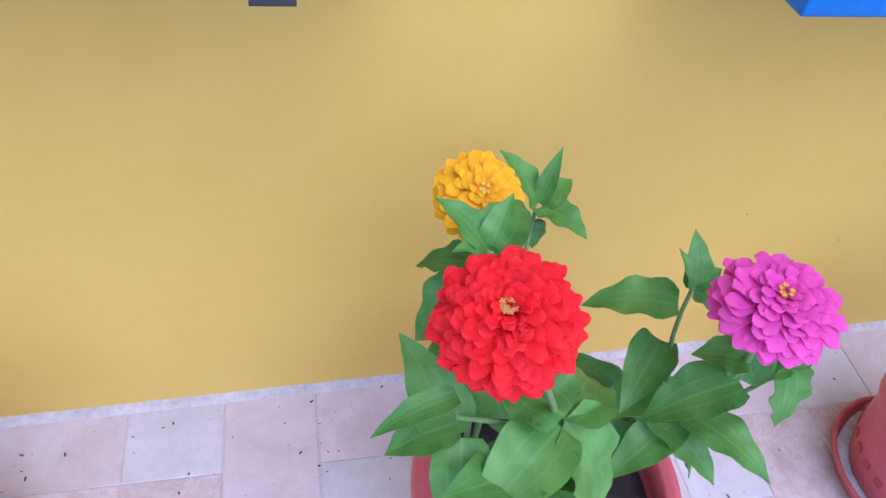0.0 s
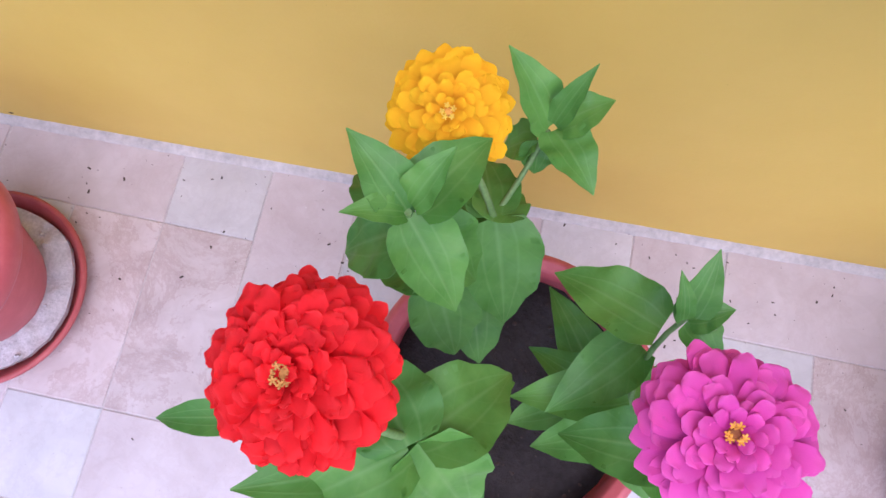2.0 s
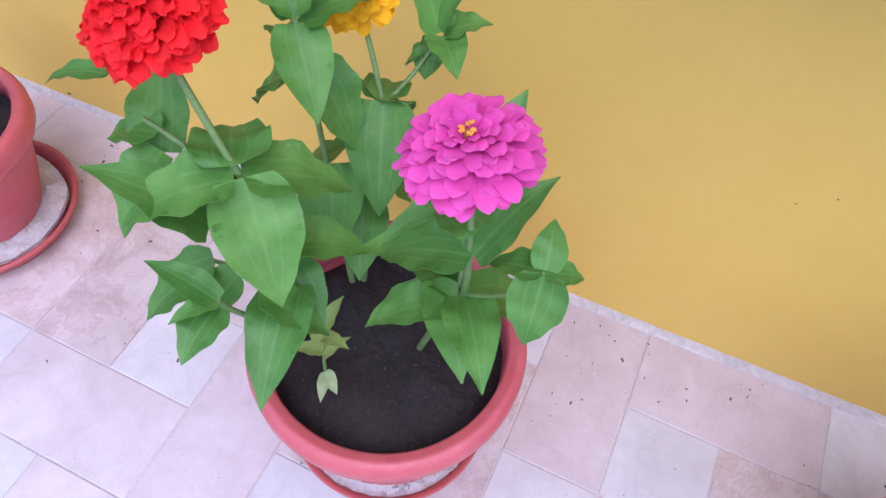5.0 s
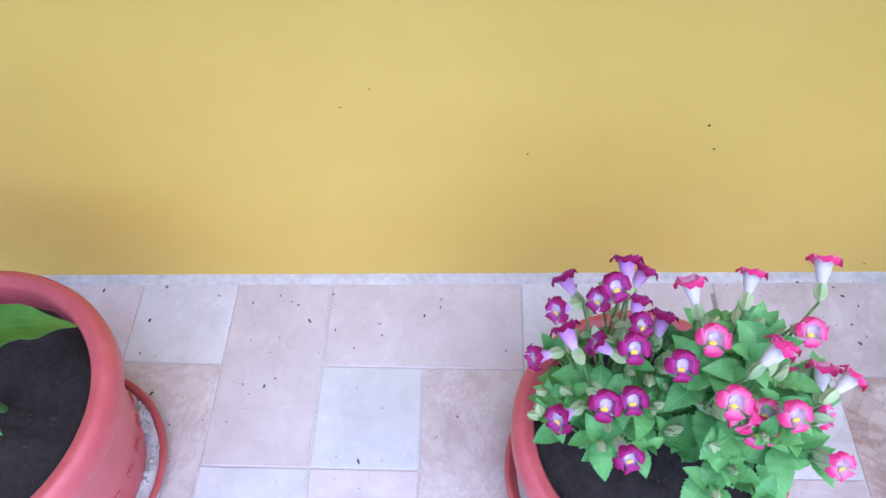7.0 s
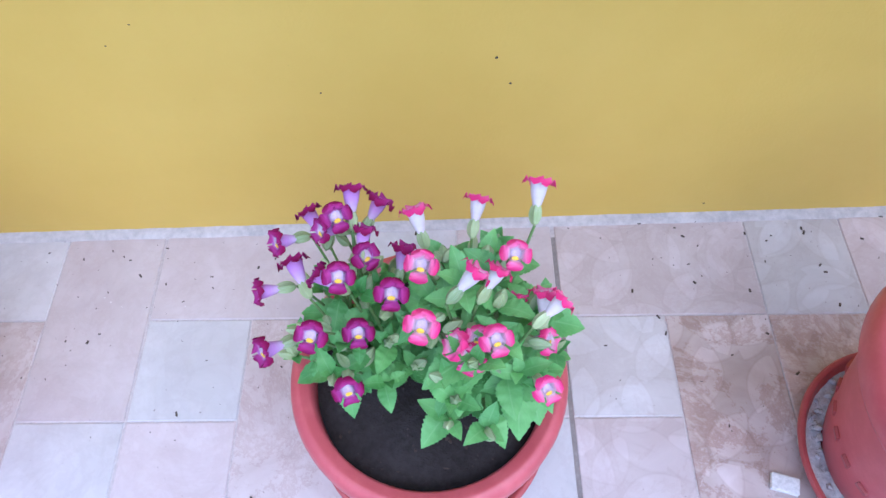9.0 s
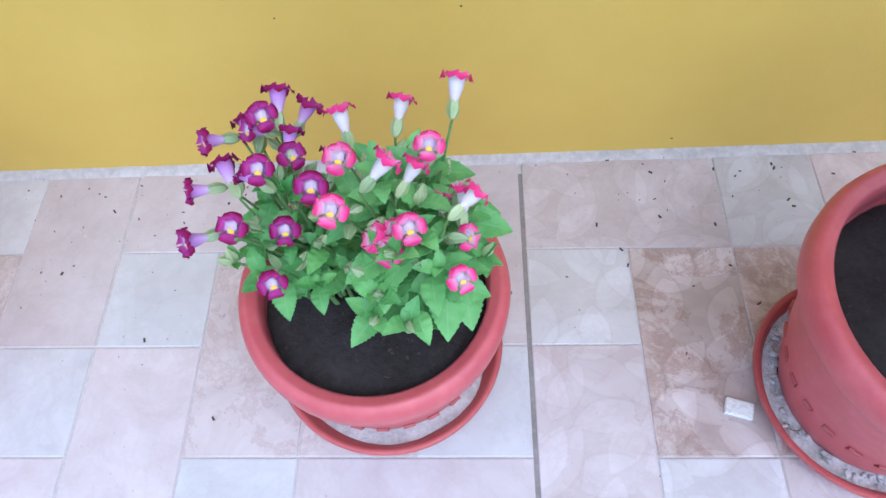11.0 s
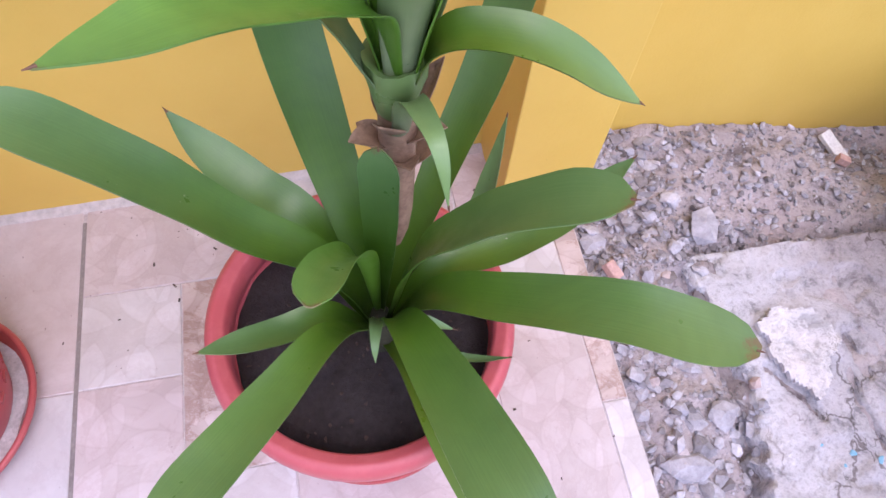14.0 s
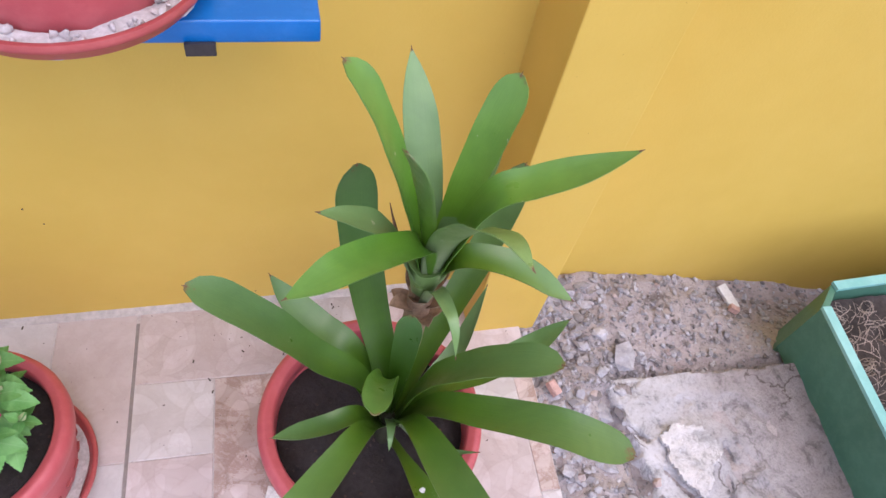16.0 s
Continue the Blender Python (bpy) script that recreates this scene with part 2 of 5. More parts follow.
def strap_material(name, root, middle, end):
    """Thick glossy leaf, faint lengthwise streaks; root shade and end sheen painted by colour."""
    m, t, b = nodes_of(name, 0.24, 0, 0.62)
    uv = t.nodes.new("ShaderNodeUVMap").outputs[0]
    sep = t.nodes.new("ShaderNodeSeparateXYZ")
    t.links.new(uv, sep.inputs[0])
    p = world_place(t)
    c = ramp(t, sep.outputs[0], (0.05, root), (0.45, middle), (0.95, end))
    info = t.nodes.new("ShaderNodeObjectInfo").outputs["Random"]
    c = mix(t, 1.0, c, ramp(t, info, (0.0, (0.82, 0.88, 0.85)), (1.0, (1.22, 1.10, 1.0))), "MULTIPLY")
    c = mix(t, 0.75, c, ramp(t, noisy(t, p, 19, 5, 0.65, 0.5), (0.3, (0.74, 0.80, 0.76)), (0.7, (1.18, 1.16, 1.10))), "MULTIPLY")
    mapping = node(t, "ShaderNodeMapping")
    mapping.inputs["Scale"].default_value = (1.5, 34.0, 1.0)
    t.links.new(uv, mapping.inputs["Vector"])
    streak = noisy(t, mapping.outputs[0], 2.0, 4)
    c = mix(t, 0.55, c, ramp(t, streak, (0.35, (0.82, 0.86, 0.8)), (0.65, (1.12, 1.1, 1.1))), "MULTIPLY")
    spots = ramp(t, noisy(t, p, 130, 2, 0.4), (0.15, (0.35, 0.25, 0.12)), (0.19, (1, 1, 1)))
    c = mix(t, 0.22, c, spots, "MULTIPLY")
    scars = ramp(t, noisy(t, p, 85, 3, 0.6), (0.735, (0, 0, 0)), (0.76, (1, 1, 1)))
    c = mix(t, scars, c, (0.34, 0.36, 0.26))
    dry = node(t, "ShaderNodeMath")
    dry.operation = "ADD"
    t.links.new(sep.outputs[0], dry.inputs[0])
    ragged = node(t, "ShaderNodeMath")
    ragged.operation = "MULTIPLY"
    ragged.inputs[1].default_value = -0.12
    t.links.new(noisy(t, p, 120, 4, 0.7), ragged.inputs[0])
    t.links.new(ragged.outputs[0], dry.inputs[1])
    c = mix(t, ramp(t, dry.outputs[0], (0.924, (0, 0, 0)), (0.942, (0.8, 0.8, 0.8))), c, (0.17, 0.10, 0.045))
    t.links.new(c, b.inputs["Base Color"])
    gloss = ramp(t, noisy(t, p, 40, 4, 0.6), (0.3, (0.27, 0.27, 0.27)), (0.7, (0.48, 0.48, 0.48)))
    t.links.new(gloss, b.inputs["Roughness"])
    bump(t, b, mix(t, 0.3, streak, noisy(t, p, 60, 3)), 0.16, 0.0010)
    return m


def petal_material(name, *stops, rough=0.6, glow=0.3):
    """Petal: colour from its root to its tip, with fine streaks along it."""
    m, t, b = nodes_of(name, rough, 0, 0.08)
    uv = t.nodes.new("ShaderNodeUVMap").outputs[0]
    sep = t.nodes.new("ShaderNodeSeparateXYZ")
    t.links.new(uv, sep.inputs[0])
    c = ramp(t, sep.outputs[0], *stops)
    info = t.nodes.new("ShaderNodeObjectInfo").outputs["Random"]
    c = mix(t, 1.0, c, ramp(t, info, (0.0, (0.92, 0.92, 0.93)), (1.0, (1.06, 1.06, 1.05))), "MULTIPLY")
    streak = node(t, "ShaderNodeTexNoise", Scale=6.0, Detail=3.0)
    mapping = node(t, "ShaderNodeMapping")
    mapping.inputs["Scale"].default_value = (1.0, 9.0, 1.0)
    t.links.new(uv, mapping.inputs["Vector"])
    t.links.new(mapping.outputs[0], streak.inputs["Vector"])
    c = mix(t, 0.3, c, ramp(t, streak.outputs[0], (0.35, (0.9, 0.9, 0.9)), (0.65, (1.06, 1.06, 1.06))), "MULTIPLY")
    t.links.new(c, b.inputs["Base Color"])
    bump(t, b, streak.outputs[0], 0.2, 0.0006)
    thin = t.nodes.new("ShaderNodeBsdfTranslucent")
    t.links.new(c, thin.inputs["Color"])
    both = t.nodes.new("ShaderNodeMixShader")
    both.inputs[0].default_value = glow
    t.links.new(b.outputs[0], both.inputs[1])
    t.links.new(thin.outputs[0], both.inputs[2])
    t.links.new(both.outputs[0], t.nodes["Material Output"].inputs["Surface"])
    return m


M_WALL = wall_material()
M_TILE_WHITE = tile_material("white_tile", (0.53, 0.52, 0.532), (0.615, 0.605, 0.62), (0.88, 0.86, 0.87), 0.45)
M_TILE_PINK = tile_material("pink_tile", (0.52, 0.46, 0.465), (0.605, 0.55, 0.56), (0.88, 0.83, 0.82), 0.38)
M_TILE_BROWN = tile_material("marbled_tile", (0.44, 0.355, 0.33), (0.61, 0.54, 0.53), (0.74, 0.62, 0.56), 0.85, printed=0.68)
M_TILE_LEAFY_WHITE = tile_material("leaf_printed_white_tile", (0.52, 0.50, 0.505), (0.615, 0.60, 0.61), (0.86, 0.82, 0.82), 0.4, printed=0.38)
M_TILE_LEAFY_PINK = tile_material("leaf_printed_pink_tile", (0.52, 0.455, 0.455), (0.60, 0.545, 0.55), (0.86, 0.80, 0.78), 0.45, printed=0.36)
M_TILE_SCRATCHED = tile_material("scratched_tile", (0.485, 0.415, 0.405), (0.61, 0.55, 0.55), (0.76, 0.66, 0.62), 0.6)
M_GROUT = two_tone("pale_grout", (0.47, 0.42, 0.42), (0.55, 0.50, 0.50), 30, 300, 0.9, 0.0006)
M_GROUT_DARK = two_tone("dark_grout", (0.19, 0.165, 0.16), (0.29, 0.26, 0.25), 30, 300, 0.9, 0.0006)
M_CEMENT = two_tone("cement", (0.40, 0.37, 0.36), (0.58, 0.54, 0.53), 18, 120, 0.85, 0.002)
M_POT = plastic("terracotta_plastic", (0.46, 0.080, 0.095), (0.54, 0.112, 0.125))
M_SAUCER = plastic("saucer_plastic", (0.37, 0.068, 0.072), (0.45, 0.092, 0.092), 0.5)
# Darker copy of the pot plastic: the relief squares' shade is in its colour.
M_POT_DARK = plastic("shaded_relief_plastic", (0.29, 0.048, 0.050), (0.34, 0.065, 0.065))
M_SOIL = two_tone("dark_soil", (0.021, 0.017, 0.018), (0.046, 0.038, 0.038), 22, 160, 0.95, 0.006, 0.2)
M_CRUMB = two_tone("soil_crumb", (0.016, 0.011, 0.010), (0.075, 0.045, 0.038), 14, 90, 0.95)
M_FILL = two_tone("white_crushed_fill", (0.42, 0.40, 0.41), (0.66, 0.64, 0.66), 60, 260, 0.9, 0.003)
M_ZLEAF = leaf_material("zinnia_leaf", (0.095, 0.270, 0.040), (0.180, 0.400, 0.085), (0.30, 0.50, 0.17), 0.40, 0.30, 5.0, glow=0.36, ribs=True)
M_TLEAF = leaf_material("torenia_leaf", (0.12, 0.35, 0.085), (0.27, 0.57, 0.18), (0.38, 0.62, 0.26), 0.42, 0.30, glow=0.36)
M_TLEAF_PALE = leaf_material("pale_torenia_leaf", (0.17, 0.43, 0.115), (0.34, 0.66, 0.25), (0.46, 0.72, 0.36), 0.40, 0.30, glow=0.40)
M_BUD = leaf_material("pale_calyx", (0.34, 0.44, 0.20), (0.50, 0.58, 0.34), (0.60, 0.64, 0.46), 0.5, 0.5, 1.0)
M_LIMP = leaf_material("limp_leaf", (0.20, 0.30, 0.06), (0.32, 0.42, 0.11), (0.42, 0.48, 0.24), 0.5, 0.4, 6.0)
M_STEM = two_tone("green_stem", (0.10, 0.20, 0.05), (0.18, 0.29, 0.09), 60, 400, 0.55)
# Root colour darkened for rosette shade; pale end colour stands in for sheen.
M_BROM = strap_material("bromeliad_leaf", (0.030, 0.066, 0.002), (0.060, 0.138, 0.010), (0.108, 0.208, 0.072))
# Brighter copy, mostly for the upper tier: overhead light is put into its colour.
M_BROM_LIT_YOUNG = strap_material("lit_young_bromeliad_leaf", (0.070, 0.160, 0.012), (0.105, 0.240, 0.022), (0.135, 0.280, 0.060))
M_STUMP = two_tone("dark_stump", (0.020, 0.022, 0.010), (0.045, 0.042, 0.020), 60, 260, 0.8, 0.001)
M_BROM_PALE = strap_material("bromeliad_grey_leaf", (0.165, 0.220, 0.140), (0.120, 0.210, 0.078), (0.145, 0.265, 0.100))
M_DRY = two_tone("dry_leaf", (0.17, 0.10, 0.06), (0.36, 0.24, 0.16), 60, 260, 0.8, 0.002)
M_SPINE = two_tone("brown_spine", (0.10, 0.05, 0.03), (0.2, 0.1, 0.06), 90, 300, 0.7)
M_RED = petal_material("red_petal", (0.0, (0.90, 0.022, 0.026)), (0.55, (0.95, 0.040, 0.044)), (1.0, (0.98, 0.075, 0.075)), glow=0.62)
M_YELLOW = petal_material("yellow_petal", (0.0, (0.88, 0.42, 0.002)), (0.5, (0.96, 0.58, 0.003)), (1.0, (0.98, 0.66, 0.004)), glow=0.45)
M_PINK = petal_material("pink_petal", (0.0, (0.74, 0.05, 0.40)), (0.5, (0.83, 0.115, 0.51)), (1.0, (0.88, 0.185, 0.58)), glow=0.45)
M_DISC = two_tone("flower_disc", (0.20, 0.05, 0.02), (0.42, 0.16, 0.04), 200, 700, 0.8)
M_FLORET = two_tone("orange_floret", (0.65, 0.22, 0.02), (0.85, 0.42, 0.05), 200, 700, 0.7)
M_FLORET_GREEN = two_tone("dull_floret", (0.42, 0.17, 0.03), (0.62, 0.32, 0.08), 200, 700, 0.8)
M_T_PURPLE = petal_material("purple_torenia", (0.0, (0.70, 0.56, 0.74)), (0.05, (0.68, 0.44, 0.72)), (0.17, (0.46, 0.07, 0.32)), (0.70, (0.35, 0.020, 0.155)), (1.0, (0.21, 0.008, 0.055)))
M_T_PINK = petal_material("pink_torenia", (0.0, (0.76, 0.68, 0.72)), (0.10, (0.80, 0.60, 0.70)), (0.30, (0.86, 0.26, 0.48)), (0.75, (0.82, 0.07, 0.28)), (1.0, (0.74, 0.04, 0.22)))
M_T_BLUE = petal_material("blue_torenia", (0.0, (0.56, 0.55, 0.84)), (0.40, (0.48, 0.48, 0.85)), (0.60, (0.40, 0.41, 0.82)), (0.74, (0.10, 0.07, 0.36)), (1.0, (0.045, 0.03, 0.20)))
M_TUBE_LILAC = petal_material("lilac_tube", (0.0, (0.50, 0.20, 0.58)), (0.45, (0.64, 0.34, 0.72)), (1.0, (0.78, 0.66, 0.82)))
M_TUBE_WHITE = petal_material("white_tube", (0.0, (0.78, 0.76, 0.74)), (1.0, (0.82, 0.70, 0.76)))
M_THROAT = two_tone("pale_throat", (0.50, 0.38, 0.50), (0.64, 0.53, 0.63), 300, 900, 0.6)
M_SPOT = two_tone("yellow_spot", (0.75, 0.48, 0.02), (0.85, 0.58, 0.05), 200, 500, 0.6)
M_BLUE = plastic("blue_vinyl", (0.003, 0.125, 0.44), (0.006, 0.165, 0.54), 0.3)
M_BLACK = two_tone("black_metal", (0.02, 0.018, 0.022), (0.045, 0.04, 0.045), 40, 200, 0.5)
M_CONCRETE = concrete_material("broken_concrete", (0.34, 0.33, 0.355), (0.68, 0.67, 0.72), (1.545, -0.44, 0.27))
M_CRUST = concrete_material("pale_crust", (0.50, 0.485, 0.51), (0.74, 0.72, 0.75))
M_DIRT = concrete_material("grey_dirt", (0.135, 0.105, 0.106), (0.49, 0.44, 0.455), None, False)
M_ROCK = rubble_material("rubble_rock", (0.29, 0.28, 0.30), (0.55, 0.535, 0.57))
M_BRICK = two_tone("brick_bit", (0.46, 0.27, 0.24), (0.60, 0.40, 0.36), 40, 200, 0.9, 0.002)
M_BOX = plastic("green_planter", (0.055, 0.165, 0.112), (0.080, 0.215, 0.150), 0.45)
M_BOX_RIM = plastic("turquoise_rim", (0.20, 0.48, 0.46), (0.30, 0.58, 0.56), 0.5)
M_FLECK = two_tone("blue_fleck", (0.14, 0.34, 0.50), (0.24, 0.46, 0.62), 90, 300, 0.7)
M_ROOT = two_tone("dry_root", (0.16, 0.11, 0.085), (0.46, 0.38, 0.33), 80, 300, 0.9)
M_DRYSOIL = two_tone("dry_soil", (0.022, 0.017, 0.016), (0.085, 0.065, 0.060), 30, 160, 0.95, 0.005)
M_CHIP = two_tone("plaster_chip", (0.62, 0.60, 0.60), (0.78, 0.76, 0.76), 60, 300, 0.8, 0.001)
M_SPECK = two_tone("dark_speck", (0.04, 0.03, 0.025), (0.10, 0.075, 0.06), 100, 400, 0.9)
M_GROUND = two_tone("yard_ground", (0.20, 0.17, 0.15), (0.36, 0.32, 0.30), 1.2, 30, 0.95, 0.01)


# ---- mesh helpers ----
def mesh_of(name, verts, faces, mat, uv=None, smooth=True):
    me = bpy.data.meshes.new(name)
    me.from_pydata([tuple(v) for v in verts], [], faces)
    me.materials.append(mat)
    if uv is not None:
        layer = me.uv_layers.new(name="UVMap")
        for loop in me.loops:
            layer.data[loop.index].uv = uv[loop.vertex_index]
    if smooth:
        for p in me.polygons:
            p.use_smooth = True
        me.set_sharp_from_angle(angle=radians(70))
    me.update()
    return me


def put(name, me, parent=None, label="", m=None):
    ob = new(name, me)
    if parent is not None:
        ob.parent = parent
    if m is not None:
        ob.matrix_basis = m
    if label:
        ob["label"] = label
    return ob


def anchor(name, place, label, category, group="", kind=""):
    ob = new(name)
    ob.empty_display_size = 0.02
    ob.matrix_basis = pose(*place)
    return tagged(ob, label, category, group, kind)


def join(*shapes):
    """Several (verts, faces) as one."""
    verts, faces = [], []
    for v, f in shapes:
        k = len(verts)
        verts += [tuple(x) for x in v]
        faces += [tuple(i + k for i in q) for q in f]
    return verts, faces


def box(x0, x1, y0, y1, z0, z1, b=0.0):
    """A box whose edges are cut by b."""
    bm = bmesh.new()
    bmesh.ops.create_cube(bm, size=1)
    for v in bm.verts:
        v.co = ((x0 + x1) / 2 + v.co.x * (x1 - x0), (y0 + y1) / 2 + v.co.y * (y1 - y0), (z0 + z1) / 2 + v.co.z * (z1 - z0))
    if b:
        bmesh.ops.bevel(bm, geom=bm.edges[:], offset=b, segments=2, affect="EDGES", profile=0.6)
    bm.verts.index_update()
    out = [v.co.copy() for v in bm.verts], [tuple(v.index for v in f.verts) for f in bm.faces]
    bm.free()
    return out


def lathe(profile, n=72, wobble=0.0, seed=0.0):
    """A profile of (radius, height) turned round the z axis; a radius of 0 closes an end."""
    verts, faces, rows = [], [], []
    for r, z in profile:
        if r <= 1e-6:
            rows.append([len(verts)])
            verts.append(Vector((0, 0, z)))
            continue
        row = []
        for k in range(n):
            a = 2 * math.pi * k / n
            d = 1 + wobble * noise.noise((math.cos(a) * 2 + seed, math.sin(a) * 2, z * 20))
            row.append(len(verts))
            verts.append(Vector((r * d * math.cos(a), r * d * math.sin(a), z)))
        rows.append(row)
    for a, b in zip(rows, rows[1:]):
        for k in range(n):
            j = (k + 1) % n
            if len(a) == 1 and len(b) == 1:
                continue
            if len(a) == 1:
                faces.append((a[0], b[k], b[j]))
            elif len(b) == 1:
                faces.append((a[k], a[j], b[0]))
            else:
                faces.append((a[k], a[j], b[j], b[k]))
    return verts, faces


def tube(points, radii, n=8):
    """A round rod along points."""
    pts = [Vector(p) for p in points]
    verts, faces = [], []
    for k, p in enumerate(pts):
        d = (pts[min(k + 1, len(pts) - 1)] - pts[max(k - 1, 0)]).normalized()
        side = d.cross(Vector((0.31, 0.92, 0.21))).normalized()
        up = side.cross(d)
        r = radii[k] if isinstance(radii, (list, tuple)) else radii
        for j in range(n):
            a = 2 * math.pi * j / n
            verts.append(p + side * (r * math.cos(a)) + up * (r * math.sin(a)))
    for k in range(len(pts) - 1):
        for j in range(n):
            i = (j + 1) % n
            faces.append((k * n + j, k * n + i, (k + 1) * n + i, (k + 1) * n + j))
    faces.append(tuple(reversed(range(n))))
    faces.append(tuple(range((len(pts) - 1) * n, len(pts) * n)))
    return verts, faces


def curve_points(a, ctrl, b, n=10):
    a, ctrl, b = Vector(a), Vector(ctrl), Vector(b)
    return [a * (1 - u) ** 2 + ctrl * (2 * u * (1 - u)) + b * u**2 for u in [k / n for k in range(n + 1)]]


def rock(rng, size, flat=0.7):
    """An angular stone: a blob cut by a few planes."""
    bm = bmesh.new()
    bmesh.ops.create_icosphere(bm, subdivisions=1, radius=0.5)
    cuts = [(Vector((rng.uniform(-1, 1), rng.uniform(-1, 1), rng.uniform(-1, 1))).normalized(), rng.uniform(0.16, 0.36)) for _ in range(8)]
    s = Vector((size * rng.uniform(0.8, 1.3), size * rng.uniform(0.7, 1.1), size * flat * rng.uniform(0.7, 1.1)))
    for v in bm.verts:
        v.co *= rng.uniform(0.8, 1.15)
        for nrm, d in cuts:
            over = v.co.dot(nrm) - d
            if over > 0:
                v.co -= nrm * over
        v.co = Vector((v.co.x * s.x, v.co.y * s.y, v.co.z * s.z))
    bm.verts.index_update()
    out = [v.co.copy() for v in bm.verts], [tuple(v.index for v in f.verts) for f in bm.faces]
    bm.free()
    return out


def moved(shape, m):
    return [m @ Vector(v) for v in shape[0]], shape[1]


def sheet(mid, side, normal, width, n_across=4, fold=0.2, wave=0.0, thick=0.0005, seed=0.0):
    """A leaf blade as a thin closed shell: midrib points, side and normal vectors, half width at each point."""
    rows = len(mid)
    cols = n_across + 1
    top, uv = [], []
    for k in range(rows):
        for j in range(cols):
            v = 2 * j / n_across - 1
            w = width[k]
            lift = fold * abs(v) ** 1.4 * w + wave * w * math.sin(k * 1.3 + seed + v * 2.0) * abs(v)
            top.append(mid[k] + side[k] * (v * w) + normal[k] * lift)
            uv.append((k / (rows - 1), j / n_across))
    low = [p - normal[i // cols] * thick for i, p in enumerate(top)]
    verts = top + low
    n = len(top)
    faces = []
    for k in range(rows - 1):
        for j in range(cols - 1):
            a, b, c, d = k * cols + j, k * cols + j + 1, (k + 1) * cols + j + 1, (k + 1) * cols + j
            faces.append((a, b, c, d))
            faces.append((n + d, n + c, n + b, n + a))
    edge = [k * cols for k in range(rows)] + [(rows - 1) * cols + j for j in range(1, cols)] + [k * cols + cols - 1 for k in range(rows - 2, -1, -1)] + list(range(cols - 2, 0, -1))
    for a, b in zip(edge, edge[1:] + edge[:1]):
        faces.append((a, b, n + b, n + a))
    return verts, faces, uv + uv


def blade(base, ctrl, tip, half, profile, rows=14, up=(0, 0, 1), twist=0.0, **kw):
    """A leaf along the curve base-ctrl-tip."""
    pts = curve_points(base, ctrl, tip, rows)
    side, normal = [], []
    for k, p in enumerate(pts):
        d = (pts[min(k + 1, rows)] - pts[max(k - 1, 0)]).normalized()
        s = d.cross(Vector(up))
        if s.length < 0.15:
            s = d.cross(Vector((0.3, 1, 0.1)))
        s.normalize()
        if side and s.dot(side[-1]) < 0:
            s = -s
        q = Matrix.Rotation(twist * k / rows, 3, d)
        s = q @ s
        side.append(s)
        normal.append(s.cross(d).normalized())
    width = [half * profile(k / rows) for k in range(rows + 1)]
    return sheet(pts, side, normal, width, **kw)


def ovate(u):
    return max(0.02, math.sin(math.pi * (0.20 + 0.80 * u**0.84)) ** 0.95 * (1.06 - 0.22 * u)) if u < 1 else 0.02


def serrate(u):
    if u < 0.14:
        return 0.09
    q = (u - 0.13) / 0.87
    w = math.sin(math.pi * min(1.0, q**0.74)) ** 0.85 * (1.0 - 0.12 * q) * 1.05
    return max(0.03, w * (1.0 + 0.13 * (round(u * 26) % 2)))


def strap(u):
    w = 0.34 + 0.66 * math.sin(math.pi * 0.5 * min(1, u / 0.74))
    if u > 0.86:
        w *= math.sqrt(max(0.0, 1 - ((u - 0.86) / 0.1402) ** 2.3))
    return max(0.16, w)


def pointed(u):
    w = 0.46 + 0.54 * math.sin(math.pi * 0.5 * min(1, u / 0.55))
    return max(0.03, w * (1 - max(0, (u - 0.62) / 0.38) ** 2.6))


def paddle(u):
    w = 0.28 + 0.72 * math.sin(math.pi * 0.5 * min(1, u / 0.84)) ** 1.7
    return max(0.16, w * (math.sqrt(max(0.0, 1 - ((u - 0.84) / 0.1602) ** 2.3)) if u > 0.84 else 1.0))


def tongue(u):
    w = 0.30 + 0.70 * math.sin(math.pi * 0.5 * min(1, max(0.0, u - 0.12) / 0.58)) ** 1.5
    return max(0.02, w * (1 - max(0, (u - 0.76) / 0.24) ** 2.4))


def lance(u):
    w = 0.75 + 0.25 * min(1, u / 0.3)
    return max(0.02, w * (1 - max(0, (u - 0.35) / 0.65) ** 1.6))


# ---- setting ----
def structure(name, shape, mat, label, category, smooth=False):
    return tagged(new(name, mesh_of(name, *shape, mat, smooth=smooth)), label, category, "", "structure")


wall = structure("wall_back", box(-2.6, 3.2, 0.0, 0.18, -0.35, 2.6), M_WALL, "yellow painted plaster wall of the house", "wall")
structure("wall_pilaster", box(0.967, 1.078, -0.098, 0.0015, -0.2, 2.6, 0.002), M_WALL, "narrow yellow painted pilaster standing out from the wall", "pilaster")
structure("ground", ([(-300, -300, -0.19), (300, -300, -0.19), (300, 300, -0.19), (-300, 300, -0.19)], [(0, 1, 2, 3)]), M_GROUND, "bare grey earth of the yard", "ground")

# Tiled floor: the pattern of one tile of four by four cells repeats; the grid lies a little askew to the wall.
CELL, CELL_Y, ASKEW = 0.1110, 0.1105, radians(-1.35)
GRID = pose(0.467, -0.1255, 0, 0, 0, math.degrees(ASKEW))
PATTERN = ("aabc", "defc", "gefh", "gijj")
WHITE, BROWN = "bdhi", "ef"
I_LEFT, I_RIGHT, J_LAST = -21, 5.27, 15
floor_shape = box(I_LEFT * CELL, I_RIGHT * CELL, -(J_LAST - 1) * CELL_Y, 0.14, -0.14, -0.0012)
